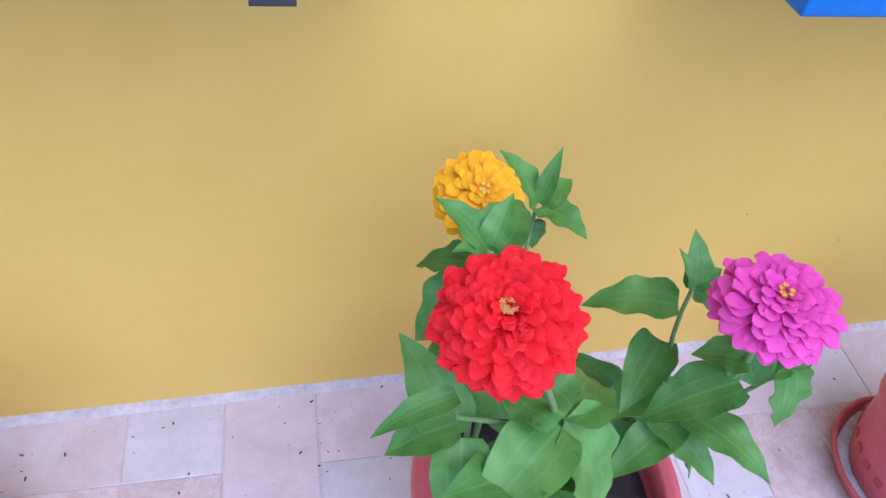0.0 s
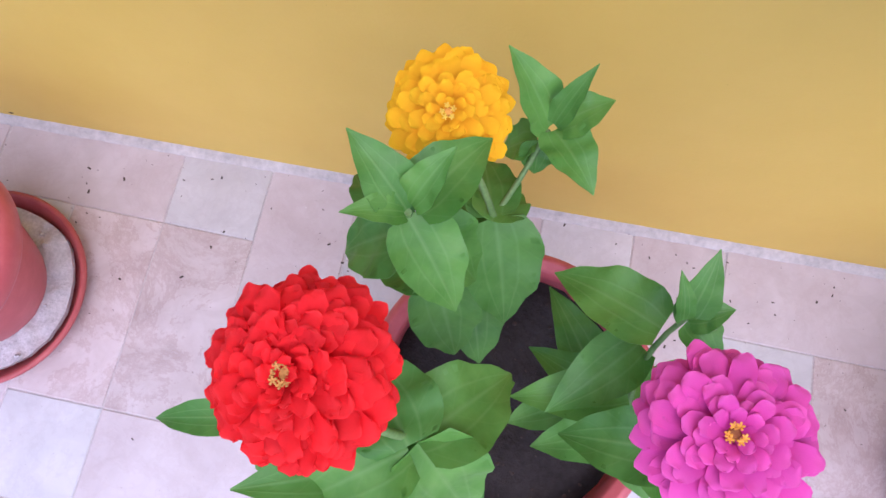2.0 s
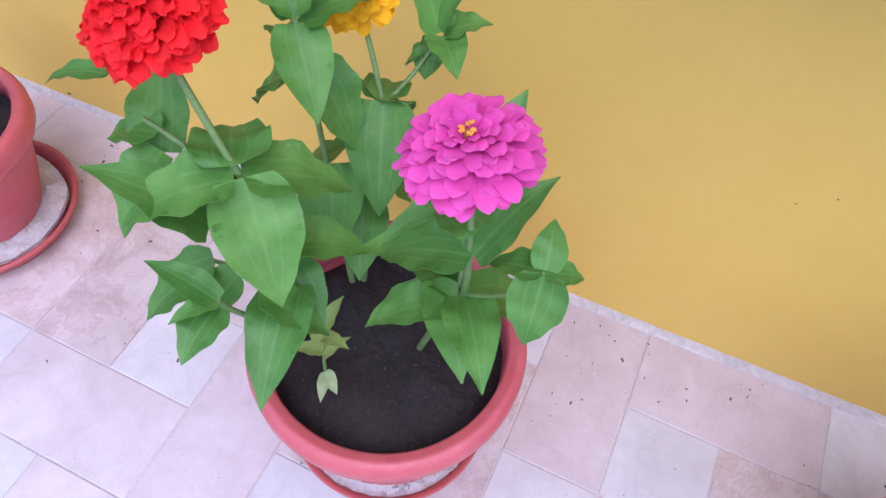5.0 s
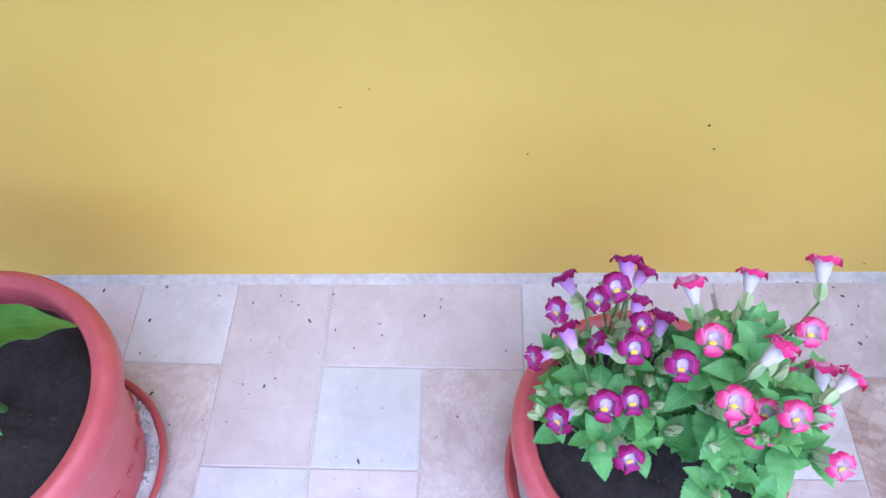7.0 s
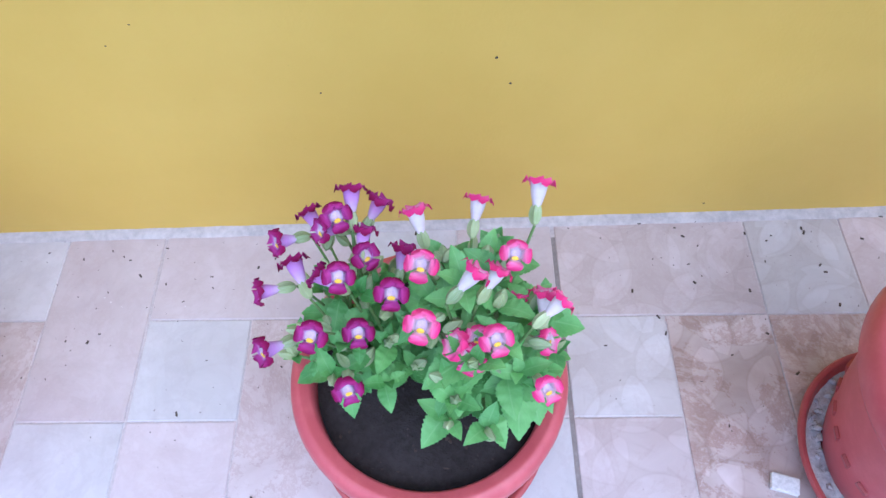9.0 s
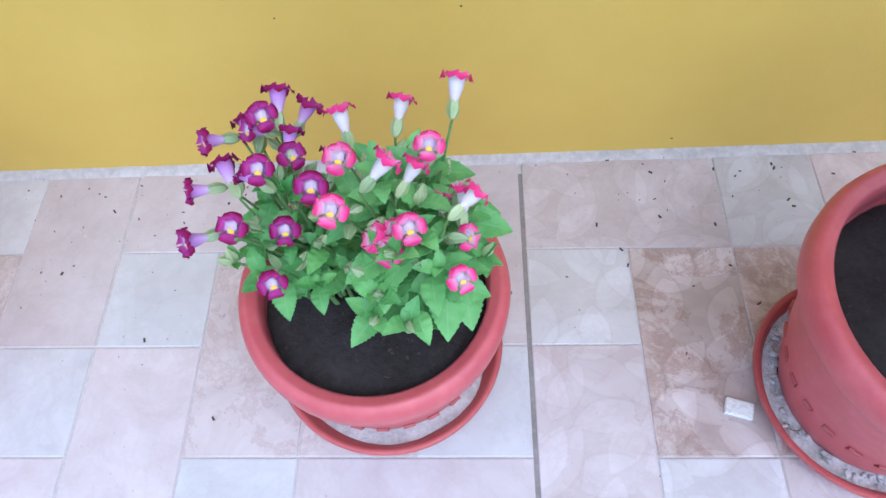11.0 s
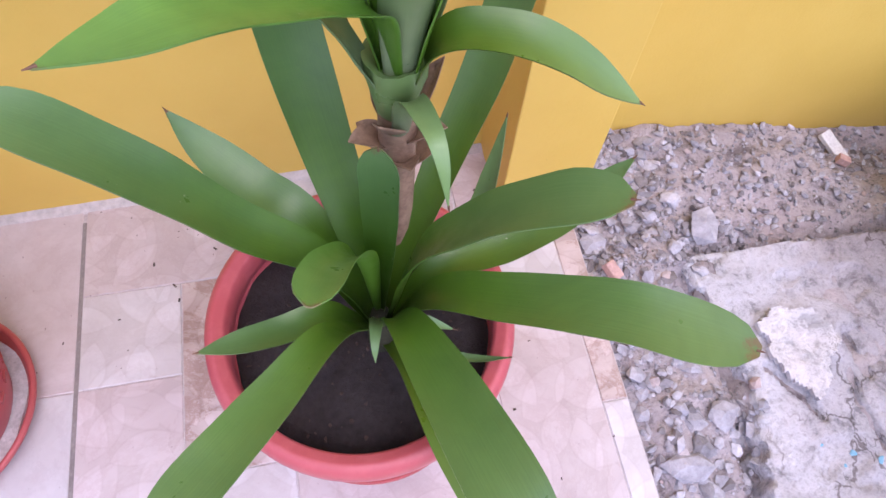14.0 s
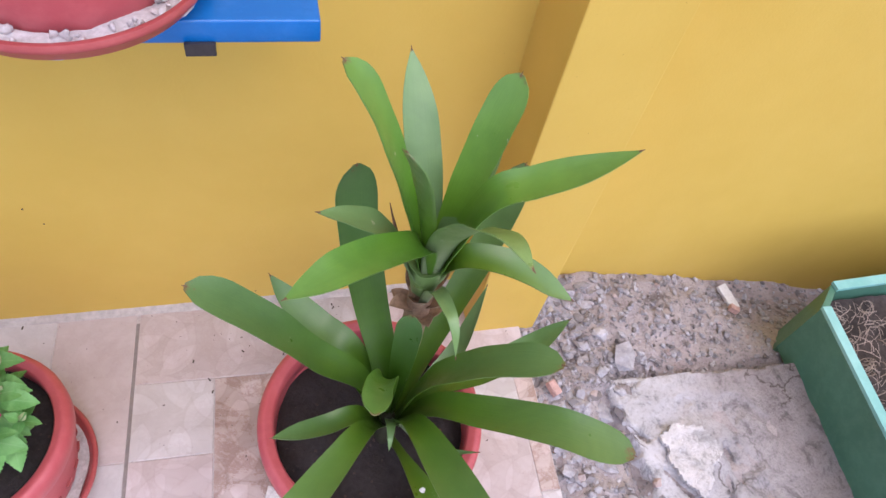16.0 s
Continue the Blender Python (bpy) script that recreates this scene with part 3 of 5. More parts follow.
floor = structure("floor", moved(floor_shape, GRID), M_GROUT, "porch floor of pale pink and white ceramic tiles", "floor")
tile_meshes = {}


def tile_piece(i0, j0, w, h, kind):
    x0, x1 = i0 * CELL, min(i0 + w, I_RIGHT) * CELL
    y1, y0 = -(j0 - 1) * CELL_Y, -(j0 + h - 1) * CELL_Y
    g = 0.0007
    left, right = (0.0022 if i0 == 0 else 0.0014 if i0 % 4 == 0 else g), (0.0022 if i0 + w == 0 else 0.0014 if (i0 + w) % 4 == 0 else g)
    if j0 == 0:
        y1 += 0.035
    cx, cy = (x0 + x1) / 2, (y0 + y1) / 2
    key = (round(x1 - x0, 4), round(y1 - y0, 4), left, right, kind)
    if key not in tile_meshes:
        hx, hy, b = (x1 - x0) / 2, (y1 - y0) / 2, 0.0009
        ring = lambda d, z: [(-hx + left + d, -hy + g + d, z), (hx - right - d, -hy + g + d, z), (hx - right - d, hy - g - d, z), (-hx + left + d, hy - g - d, z)]
        verts = ring(0, -0.006) + ring(0, -b) + ring(b, 0)
        faces = [(8, 9, 10, 11)] + [(4 * r + k, 4 * r + (k + 1) % 4, 4 * r + 4 + (k + 1) % 4, 4 * r + 4 + k) for r in (0, 1) for k in range(4)]
        tile_meshes[key] = mesh_of("tile", verts, faces, {"w": M_TILE_WHITE, "b": M_TILE_BROWN, "m": M_TILE_SCRATCHED, "p": M_TILE_PINK, "W": M_TILE_LEAFY_WHITE, "P": M_TILE_LEAFY_PINK}[kind], smooth=False)
    put("tile", tile_meshes[key], floor, m=GRID @ pose(cx, cy, 0))


# ---- things ----
def flower_pot(place, rim_r, rim_z, base_r, base_z, soil_z, label, relief=False, bulge=0.0):
    pot = anchor("flower_pot", (place[0], place[1], base_z), label, "flower pot", "terracotta pots along the wall")
    H = rim_z - base_z
    outer = [(base_r * 0.96, 0.0), (base_r, 0.004)]
    for k in range(1, 9):
        u = k / 8
        r = base_r + (rim_r - 0.012 - base_r) * (u**0.8) + bulge * math.sin(math.pi * u)
        outer.append((r, 0.004 + u * (H - 0.034)))
    top_r = outer[-1][0]
    inner = [(top_r - 0.005, H - 0.028)] + [(r - 0.005, z + 0.003) for r, z in reversed(outer[2:-1])] + [(0, 0.008)]
    put("body", mesh_of("body", *lathe([(0, 0)] + outer + inner, 80), M_POT), pot)
    rim = [(top_r - 0.004, H - 0.034), (rim_r - 0.004, H - 0.033), (rim_r - 0.0005, H - 0.026), (rim_r, H - 0.012), (rim_r - 0.002, H - 0.004), (rim_r - 0.006, H),
           (rim_r - 0.010, H + 0.0005), (rim_r - 0.0125, H - 0.002), (rim_r - 0.0155, H - 0.002), (rim_r - 0.0180, H - 0.005), (rim_r - 0.0195, H - 0.030), (top_r - 0.004, H - 0.034)]
    put("rim", mesh_of("rim", *lathe(rim, 96), M_POT), pot, "rounded terracotta-coloured rim")
    rs = rim_r - 0.0185
    level = soil_z - base_z
    verts, faces = lathe([(rs * u, level) for u in (1.0, 0.96, 0.9, 0.83, 0.75, 0.66, 0.57, 0.48, 0.38, 0.28, 0.18, 0.09)] + [(0, level)], 72)
    for v in verts:
        d = math.hypot(v.x, v.y) / rs
        v.z += 0.008 * noise.noise((v.x * 22 + place[0] * 9, v.y * 22, 1)) + 0.004 * noise.noise((v.x * 75, v.y * 75 + place[0], 4)) - 0.007 * max(0, d - 0.85) / 0.15
    put("soil", mesh_of("soil", verts, faces, M_SOIL), pot, "dark moist potting soil")
    rng = random.Random(int(place[0] * 1000))
    bits = []
    for _ in range(170):
        a, d = rng.uniform(0, 6.28), rs * 0.92 * math.sqrt(rng.random())
        x, y = d * math.cos(a), d * math.sin(a)
        size = rng.choice((0.002, 0.0025, 0.003, 0.004, 0.006))
        bits.append(moved(rock(rng, size, 0.7), pose(x, y, level + 0.008 * noise.noise((x * 22 + place[0] * 9, y * 22, 1)), rng.uniform(0, 90), 0, rng.uniform(0, 360))))
    tagged(put("soil_grit", mesh_of("soil_grit", *join(*bits), M_CRUMB, smooth=False), pot), "loose brown crumbs on the soil", "", "", "stuff")
    if relief:
        n = 26
        u = 0.40
        r = base_r + (rim_r - 0.012 - base_r) * (u**0.8) + bulge * math.sin(math.pi * u)
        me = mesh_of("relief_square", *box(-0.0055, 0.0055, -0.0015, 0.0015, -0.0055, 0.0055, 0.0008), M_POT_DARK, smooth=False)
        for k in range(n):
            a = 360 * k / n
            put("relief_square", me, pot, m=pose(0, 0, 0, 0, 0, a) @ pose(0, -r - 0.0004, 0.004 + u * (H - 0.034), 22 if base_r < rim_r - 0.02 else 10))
    return pot


def saucer(place, r, z0, label, h=0.028):
    ob = anchor("saucer", (place[0], place[1], z0), label, "saucer", "pot saucers")
    prof = [(0, 0.0), (r * 0.82, 0.0), (r * 0.90, 0.006), (r * 0.965, h - 0.008), (r * 0.995, h - 0.006), (r, h - 0.003), (r * 0.99, h),
            (r * 0.955, h), (r * 0.935, h - 0.004), (r * 0.87, 0.010), (r * 0.80, 0.004), (0, 0.004)]
    put("dish", mesh_of("dish", *lathe(prof, 88), M_SAUCER), ob)
    return ob


def fill_ring(name, place, r_in, r_out, z, seed, lump, label, stones=0):
    """Loose pale fill that lies in a saucer round the pot's foot."""
    verts, faces = lathe([(r_in, z - 0.004), (r_in + 0.002, z)] + [(r_in + (r_out - r_in) * k / 7, z) for k in range(1, 8)] + [(r_out, z - 0.006)], 120, 0.05, seed)
    for v in verts:
        v.z += lump * noise.noise((v.x * 60 + seed, v.y * 60, 3)) + lump * 0.6 * noise.noise((v.x * 170, v.y * 170 + seed, 8))
    rng = random.Random(int(seed * 10) + 5)
    shapes = [(verts, faces)]
    for _ in range(stones):
        a, r = rng.uniform(0, 2 * math.pi), rng.uniform(r_in + 0.003, r_out - 0.003)
        shapes.append(moved(rock(rng, rng.uniform(0.005, 0.011), 0.8), pose(r * math.cos(a), r * math.sin(a), z + 0.002, rng.uniform(0, 90), 0, rng.uniform(0, 360))))
    ob = new(name, mesh_of(name, *join(*shapes), M_FILL))
    ob.matrix_basis = pose(place[0], place[1], 0)
    return tagged(ob, label, "pebbles", "", "stuff")


def stem(parent, points, r0, r1, mat=None, name="stem"):
    n = len(points)
    return put(name, mesh_of(name, *tube(points, [r0 + (r1 - r0) * k / (n - 1) for k in range(n)], 8), mat or M_STEM), parent)


def leaf(parent, base, tip, width, mat, profile=ovate, bow=0.23, fold=0.28, wave=0.14, rows=14, up=(0, 0, 1), thick=0.0005, name="leaf", across=6, twist=0.0, label=""):
    base, tip = Vector(base), Vector(tip)
    span = tip - base
    lift = Vector((0, 0, 1)) - span.normalized() * span.normalized().z
    ctrl = (base + tip) / 2 + lift * (span.length * bow)
    v, f, uv = blade(base, ctrl, tip, width / 2, profile, rows, up, twist, n_across=across, fold=fold, wave=wave, thick=thick, seed=base.x * 90 + tip.y * 70)
    return put(name, mesh_of(name, v, f, mat, uv), parent, label)


# Zinnias: petals in rings on a dome.
def petal_mesh(name, mat, length, half, ruffle, seed):
    """A spoon-shaped petal with a blunt, faintly notched end and ruffled edges."""
    steps = (0.0, 0.16, 0.32, 0.48, 0.62, 0.74, 0.84, 0.91, 0.96, 0.985, 1.0)

    def prof(u):
        w = 0.36 + 0.64 * math.sin(math.pi * 0.5 * min(1.0, u / 0.72)) ** 1.2
        return w * (max(0.0, 1 - ((u - 0.70) / 0.301) ** 3.2) ** 0.5 if u > 0.70 else 1.0)
    n = len(steps)
    pts = [Vector((length * u, 0, length * (0.08 * u - 0.16 * u**3 + 0.03 * math.sin(4 * u + seed)))) for u in steps]
    v, f, uv = sheet(pts, [Vector((0, 1, 0))] * n, [Vector((0, 0, 1))] * n, [max(0.02, prof(u)) * half for u in steps], 6, 0.05, ruffle, 0.0003, seed)
    for v_ in v:
        if v_.x > 0.86 * length:
            v_.x -= 0.03 * length * (0.5 + 0.5 * math.cos(v_.y / half * 5.0 + seed * 0.4))
    return mesh_of(name, v, f, mat, uv)


def zinnia_flower(plant, place, normal, r, petal_mat, disc_mat, floret_mat, seed, florets=7, ruffle=0.22):
    rng = random.Random(seed)
    z = Vector(normal).normalized()
    x = z.cross(Vector((0, 1, 0.2))).normalized()
    m = Matrix.Translation(place) @ Matrix((x, z.cross(x), z)).transposed().to_4x4()
    flower = put("flower", mesh_of("disc", *lathe([(0, 0.09 * r), (0.05 * r, 0.08 * r), (0.085 * r, 0.01 * r), (0.13 * r, -0.20 * r), (0.12 * r, -0.42 * r), (0, -0.46 * r)], 20), disc_mat), plant, "", m)
    rings = ((21, 0.08, -0.22, 0.94, -12, 0.160), (22, 0.08, -0.18, 0.92, -5, 0.156), (20, 0.08, -0.14, 0.83, 3, 0.148), (18, 0.08, -0.10, 0.71, 9, 0.138),
             (15, 0.07, -0.06, 0.56, 17, 0.122), (12, 0.06, -0.02, 0.41, 27, 0.100), (8, 0.05, 0.02, 0.27, 40, 0.075))
    if ruffle > 0.3:
        rings = ((26, 0.08, -0.22, 0.93, -13, 0.150), (27, 0.08, -0.18, 0.92, -6, 0.146), (26, 0.08, -0.15, 0.87, 1, 0.140), (24, 0.08, -0.12, 0.79, 7, 0.134), (22, 0.08, -0.09, 0.70, 13, 0.128),
                 (20, 0.08, -0.07, 0.60, 19, 0.118), (17, 0.07, -0.05, 0.50, 26, 0.106), (13, 0.06, -0.02, 0.39, 35, 0.090), (9, 0.05, 0.02, 0.27, 47, 0.070))
    for k, (n, r0, z0, length, rise, half) in enumerate(rings):
        kinds = [petal_mesh("petal", petal_mat, length * r * s, half * r * w, ruffle, seed + 2.1 * q + k) for q, (s, w) in enumerate(((1.0, 1.0), (0.96, 1.12), (1.02, 0.94), (0.98, 1.05), (0.93, 1.0)))]
        for j in range(n):
            a = 360 * (j + 0.5 * (k % 2)) / n + rng.uniform(-6, 6)
            put("petal", rng.choice(kinds), flower, m=pose(0, 0, 0, 0, 0, a) @ pose((r0 + rng.uniform(-0.05, 0.05) * (1 if k else 0.3)) * r, 0, z0 * r + rng.uniform(-0.04, 0.04) * r, rng.uniform(-9, 9), -rise + rng.uniform(-6, 6), rng.uniform(-11, 11)))
    me = mesh_of("floret", *join(*[moved(box(-0.026 * r, 0.026 * r, -0.011 * r, 0.011 * r, -0.009 * r, 0.009 * r, 0.003 * r), pose(0.020 * r * math.cos(q), 0.020 * r * math.sin(q), 0, 0, -25, math.degrees(q))) for q in (0, 1.257, 2.513, 3.77, 5.027)]), floret_mat)
    for j in range(florets):
        a = 2 * math.pi * j / florets + rng.uniform(-0.3, 0.3)
        put("floret", me, flower, m=pose(0.085 * r * math.cos(a), 0.085 * r * math.sin(a), 0.11 * r + rng.uniform(0, 0.05) * r, rng.uniform(-20, 20), rng.uniform(-20, 20), rng.uniform(0, 360)))
    return flower


# Torenias: small four-lobed trumpets.
def corolla_mesh(name, mat, r, pale_top=1.0):
    """Four broad rounded lobes round an open throat: the upper one notched, two at the sides, one below (towards -y)."""
    shapes, uvs = [], []
    for a, size, wide in ((67, 0.92, 0.43), (113, 0.92, 0.43), (-3, 1.03, 0.48), (183, 1.03, 0.48), (270, 1.08, 0.53)):
        pts = []
        for k in range(11):
            u = k / 10
            d = 0.30 + 0.70 * u
            pts.append(Vector((r * size * d, 0, r * (-0.42 * max(0.0, 1 - u / 0.36) ** 1.4 + 0.07 * math.sin(5 * u + a) - 0.34 * max(0.0, (u - 0.55) / 0.45) ** 2))))
        prof = []
        for k in range(11):
            u = k / 10
            w = 0.46 + 0.54 * math.sin(math.pi * 0.5 * min(1.0, u / 0.62))
            prof.append(wide * r * w * (max(0.0, 1 - ((u - 0.60) / 0.402) ** 2.4) ** 0.5 if u > 0.60 else 1.0))
        v, f, uv = sheet(pts, [Vector((0, 1, 0))] * 11, [Vector((0, 0, 1))] * 11, [max(0.0003, w) for w in prof], 6, 0.06, 0.34, 0.0004, a)
        shapes.append(moved((v, f), pose(0, 0, 0, 0, 0, a)))
        uvs += [(q[0] * (pale_top if a in (67, 113) else 1.0), q[1]) for q in uv]
    return mesh_of(name, *join(*shapes), mat, uvs)


def trumpet_mesh(name, mat, r, length):
    """A wide funnel, open at its mouth."""
    prof = [(r * 0.50, -0.10 * r), (r * 0.50, -0.22 * length), (r * 0.44, -0.45 * length), (r * 0.33, -0.70 * length), (r * 0.22, -0.92 * length), (r * 0.18, -length), (0, -length)]
    v, f = lathe(prof, 18)
    return mesh_of(name, v, f, mat, [(min(1, max(0, -q.z / length)), 0.5) for q in v])


def calyx_mesh(name, r, length):
    """A ribbed pod, pointed at its free end."""
    verts, faces = lathe([(0, 0)] + [(r * math.sin(math.pi * u**0.8) ** 0.8, length * u) for u in (0.08, 0.2, 0.35, 0.5, 0.65, 0.8, 0.92)] + [(0, length)], 20)
    for v in verts:
        a = math.atan2(v.y, v.x)
        s = 1 + 0.20 * math.cos(5 * a)
        v.x, v.y = v.x * s, v.y * s
    return mesh_of(name, verts, faces, M_BUD, [(v.z / length, 0.5 + 0.5 * math.cos(5 * math.atan2(v.y, v.x))) for v in verts])


FLOWER_R = 0.0101
CALYX = calyx_mesh("calyx", 0.0037, 0.017)
SPOT = mesh_of("throat_spot", *lathe([(0, 0.0009), (0.0017, 0.0007), (0.0024, 0)], 12), M_SPOT)
THROAT = mesh_of("throat", *lathe([(0.40 * FLOWER_R, -0.20 * FLOWER_R), (0.36 * FLOWER_R, -0.30 * FLOWER_R), (0.28 * FLOWER_R, -0.42 * FLOWER_R), (0.16 * FLOWER_R, -0.52 * FLOWER_R), (0, -0.55 * FLOWER_R)], 18), M_THROAT)
TLEAVES, TLEAVES_PALE = [], []
for k, (ln, wd) in enumerate(((0.026, 0.0135), (0.022, 0.0115), (0.029, 0.0150), (0.018, 0.0095), (0.024, 0.0120))):
    v, f, uv = blade((0, 0, 0), (ln * 0.5, 0, ln * (0.10 + 0.05 * k)), (ln, 0, -ln * 0.16), wd / 2, serrate, 26, n_across=4, fold=0.22, wave=0.07, thick=0.0004, seed=k * 2.0)
    TLEAVES.append(mesh_of("leaf", v, f, M_TLEAF, uv))
    TLEAVES_PALE.append(mesh_of("leaf", v, f, M_TLEAF_PALE, uv))


def aim(place, towards, roll=0.0):
    """A pose at place with z along towards and -y as low as it can be."""
    z = Vector(towards).normalized()
    x = Vector((0, 0, 1)).cross(z)
    x = Vector((1, 0, 0)) if x.length < 0.05 else x.normalized()
    return Matrix.Translation(place) @ Matrix((x, z.cross(x), z)).transposed().to_4x4() @ pose(0, 0, 0, 0, 0, roll)


def torenia_flower(plant, place, towards, corolla, trumpet, rng, scale=1.0, root=None):
    m = aim(place, towards, rng.uniform(-15, 15)) @ Matrix.Scale(scale, 4)
    fl = put("flower", corolla, plant, m=m)
    put("trumpet", trumpet, fl)
    put("throat", THROAT, fl, m=Matrix.Diagonal((0.86, 1.08, 1.0, 1.0)))
    put("throat_spot", SPOT, fl, m=pose(0, -0.0034, -0.0031, 30))
    back = m @ Vector((0, 0, -0.0175))
    away = (back - m.translation).normalized()
    put("calyx", CALYX, plant, m=aim(back + away * 0.010, -away))
    if root is not None:
        a = back + away * 0.010
        mid = (a + Vector(root)) / 2 + Vector((rng.uniform(-0.006, 0.006), rng.uniform(-0.006, 0.006), 0.012)) + away * 0.008
        line = curve_points(root, mid, a, 8)
        stem(plant, line, 0.0014, 0.0009)
        # Spent and unopened calyces on the same stalk.
        for u in (7, 6, 5)[:rng.choice((1, 2, 2, 3))]:
            q = rng.uniform(0, 6.28)
            d = Vector((math.cos(q), math.sin(q), rng.uniform(0.2, 1.2))).normalized()
            put("bud", CALYX, plant, m=aim(line[u] + d * 0.004, d) @ Matrix.Scale(rng.uniform(0.65, 1.15), 4))


def torenia_leaves(plant, centre, radii, n, rng, root, size=1.0, kinds=TLEAVES):
    """Twigs that rise from the root and spread to a dome, each with pairs of leaves and a tuft at its end."""
    cx, cy, cz = centre
    for k in range(n):
        a = 2.4 * k + rng.uniform(-0.4, 0.4)
        s = math.sqrt((k + 0.5) / n)
        tip = Vector((cx + radii[0] * s * math.cos(a), cy + radii[1] * s * math.sin(a), cz + radii[2] * (1.0 - 1.35 * s * s) + rng.uniform(-0.014, 0.014)))
        foot = Vector((root[0] + rng.uniform(-0.018, 0.018), root[1] + rng.uniform(-0.018, 0.018), root[2]))
        tip.z = max(tip.z, root[2] + 0.022)
        line = curve_points(foot, foot.lerp(tip, 0.45) + Vector((0, 0, 0.25 * (tip.z - foot.z) + 0.008)), tip, 10)
        stem(plant, line, 0.0017, 0.0010)
        turn = rng.uniform(0, 360)
        for step, (u, scale, rise) in enumerate(((4, 0.95, -8), (6, 1.1, -4), (8, 1.0, 6), (10, 0.62, 38), (10, 0.50, 55))):
            if step == 0 and rng.random() < 0.35:
                continue
            for half in (0, 180):
                yaw = turn + 90 * step + half + rng.uniform(-22, 22)
                put("leaf", rng.choice(kinds), plant, m=Matrix.Translation(line[u]) @ pose(0, 0, 0, 0, 0, yaw) @ pose(0, 0, 0, rng.uniform(-18, 18), -(rise + rng.uniform(-16, 12)), 0) @ Matrix.Scale(size * scale * rng.uniform(0.8, 1.12), 4))
        for _ in range(rng.choice((0, 1, 1, 2))):
            d = Vector((rng.uniform(-0.5, 0.5), rng.uniform(-0.5, 0.5), 0)) + Vector((math.cos(a) * 0.5, math.sin(a) * 0.5, 1.0))
            put("bud", CALYX, plant, m=aim(tip, d) @ Matrix.Scale(rng.uniform(0.8, 1.15), 4))


# ---- pots, saucers and their fill ----
POT_ZINNIA, POT_TORENIA, POT_BROMELIAD, POT_BLUE = (-0.2215, -0.2365), (0.326, -0.2375), (0.774, -0.292), (-0.808, -0.214)
flower_pot(POT_ZINNIA, 0.126, 0.203, 0.082, 0.004, 0.170, "terracotta-coloured plastic pot with zinnias, on its saucer", True)
saucer(POT_ZINNIA, 0.107, 0.0, "terracotta plastic saucer with white crushed fill on the tiles")
fill_ring("saucer_fill", POT_ZINNIA, 0.080, 0.101, 0.019, 1.3, 0.005, "white crushed fill lying in a pot saucer", 90)
flower_pot(POT_TORENIA, 0.112, 0.1545, 0.080, 0.004, 0.134, "low terracotta-coloured plastic bowl pot with purple and pink torenias", True, 0.004)
saucer(POT_TORENIA, 0.110, 0.0, "terracotta plastic saucer dusted grey inside, on the tiles")
fill_ring("saucer_fill", POT_TORENIA, 0.078, 0.097, 0.013, 4.1, 0.002, "grey dust and grit lying in a pot saucer")
flower_pot(POT_BROMELIAD, 0.129, 0.205, 0.078, 0.004, 0.172, "wide terracotta-coloured plastic pot holding a green bromeliad", True)
saucer(POT_BROMELIAD, 0.107, 0.0, "terracotta plastic saucer with white pebbles on the tiles")
fill_ring("saucer_fill", POT_BROMELIAD, 0.078, 0.098, 0.015, 7.7, 0.004, "small white pebbles lying in a pot saucer", 140)
flower_pot(POT_BLUE, 0.113, 0.174, 0.062, 0.004, 0.148, "tapered terracotta-coloured plastic pot with blue torenias")
saucer(POT_BLUE, 0.114, 0.0, "terracotta plastic saucer filled with grey cement grit")
fill_ring("saucer_fill", POT_BLUE, 0.058, 0.098, 0.020, 2.2, 0.004, "pale grey cement grit lying in a pot saucer", 30)

# ---- zinnias ----
def leaf_pairs(plant, rows, mat=None, **kw):
    for bx, by, bz, tx, ty, tz, w in rows:
        leaf(plant, (bx, by, bz), (tx, ty, tz), w * 1.08, mat or M_ZLEAF, **kw)


red_zinnia = anchor("zinnia_plant", (-0.285, -0.275, 0.168), "zinnia plant with one large red double flower", "flowering plant", "zinnias in the pot")
yellow_zinnia = anchor("zinnia_plant", (-0.270, -0.195, 0.168), "zinnia plant with one yellow double flower and leafy shoots", "flowering plant", "zinnias in the pot")
pink_zinnia = anchor("zinnia_plant", (-0.185, -0.235, 0.168), "zinnia plant with one magenta pink double flower leaning out", "flowering plant", "zinnias in the pot")
for plant in (red_zinnia, yellow_zinnia, pink_zinnia):
    plant.matrix_basis = pose(-0.009, 0.013, -0.006)

zinnia_flower(red_zinnia, (-0.328, -0.284, 0.535), (-0.20, -0.20, 0.95), 0.0412, M_RED, M_FLORET_GREEN, M_FLORET_GREEN, 3, 7, 0.46)
zinnia_flower(yellow_zinnia, (-0.293, -0.135, 0.467), (0.02, -0.42, 0.90), 0.0362, M_YELLOW, M_FLORET, M_SPOT, 8, 5)
zinnia_flower(pink_zinnia, (-0.153, -0.274, 0.509), (-0.14, -0.04, 0.98), 0.0388, M_PINK, M_DISC, M_FLORET, 5, 6)

# Red: stem, leaves at its nodes, and a side shoot.
stem(red_zinnia, curve_points((-0.275, -0.275, 0.155), (-0.255, -0.295, 0.36), (-0.283, -0.299, 0.44), 10), 0.0034, 0.0026)
stem(red_zinnia, curve_points((-0.283, -0.299, 0.44), (-0.300, -0.300, 0.49), (-0.325, -0.286, 0.520), 6), 0.0024, 0.0022)
stem(red_zinnia, curve_points((-0.270, -0.285, 0.26), (-0.275, -0.335, 0.31), (-0.286, -0.346, 0.36), 8), 0.0026, 0.0020)
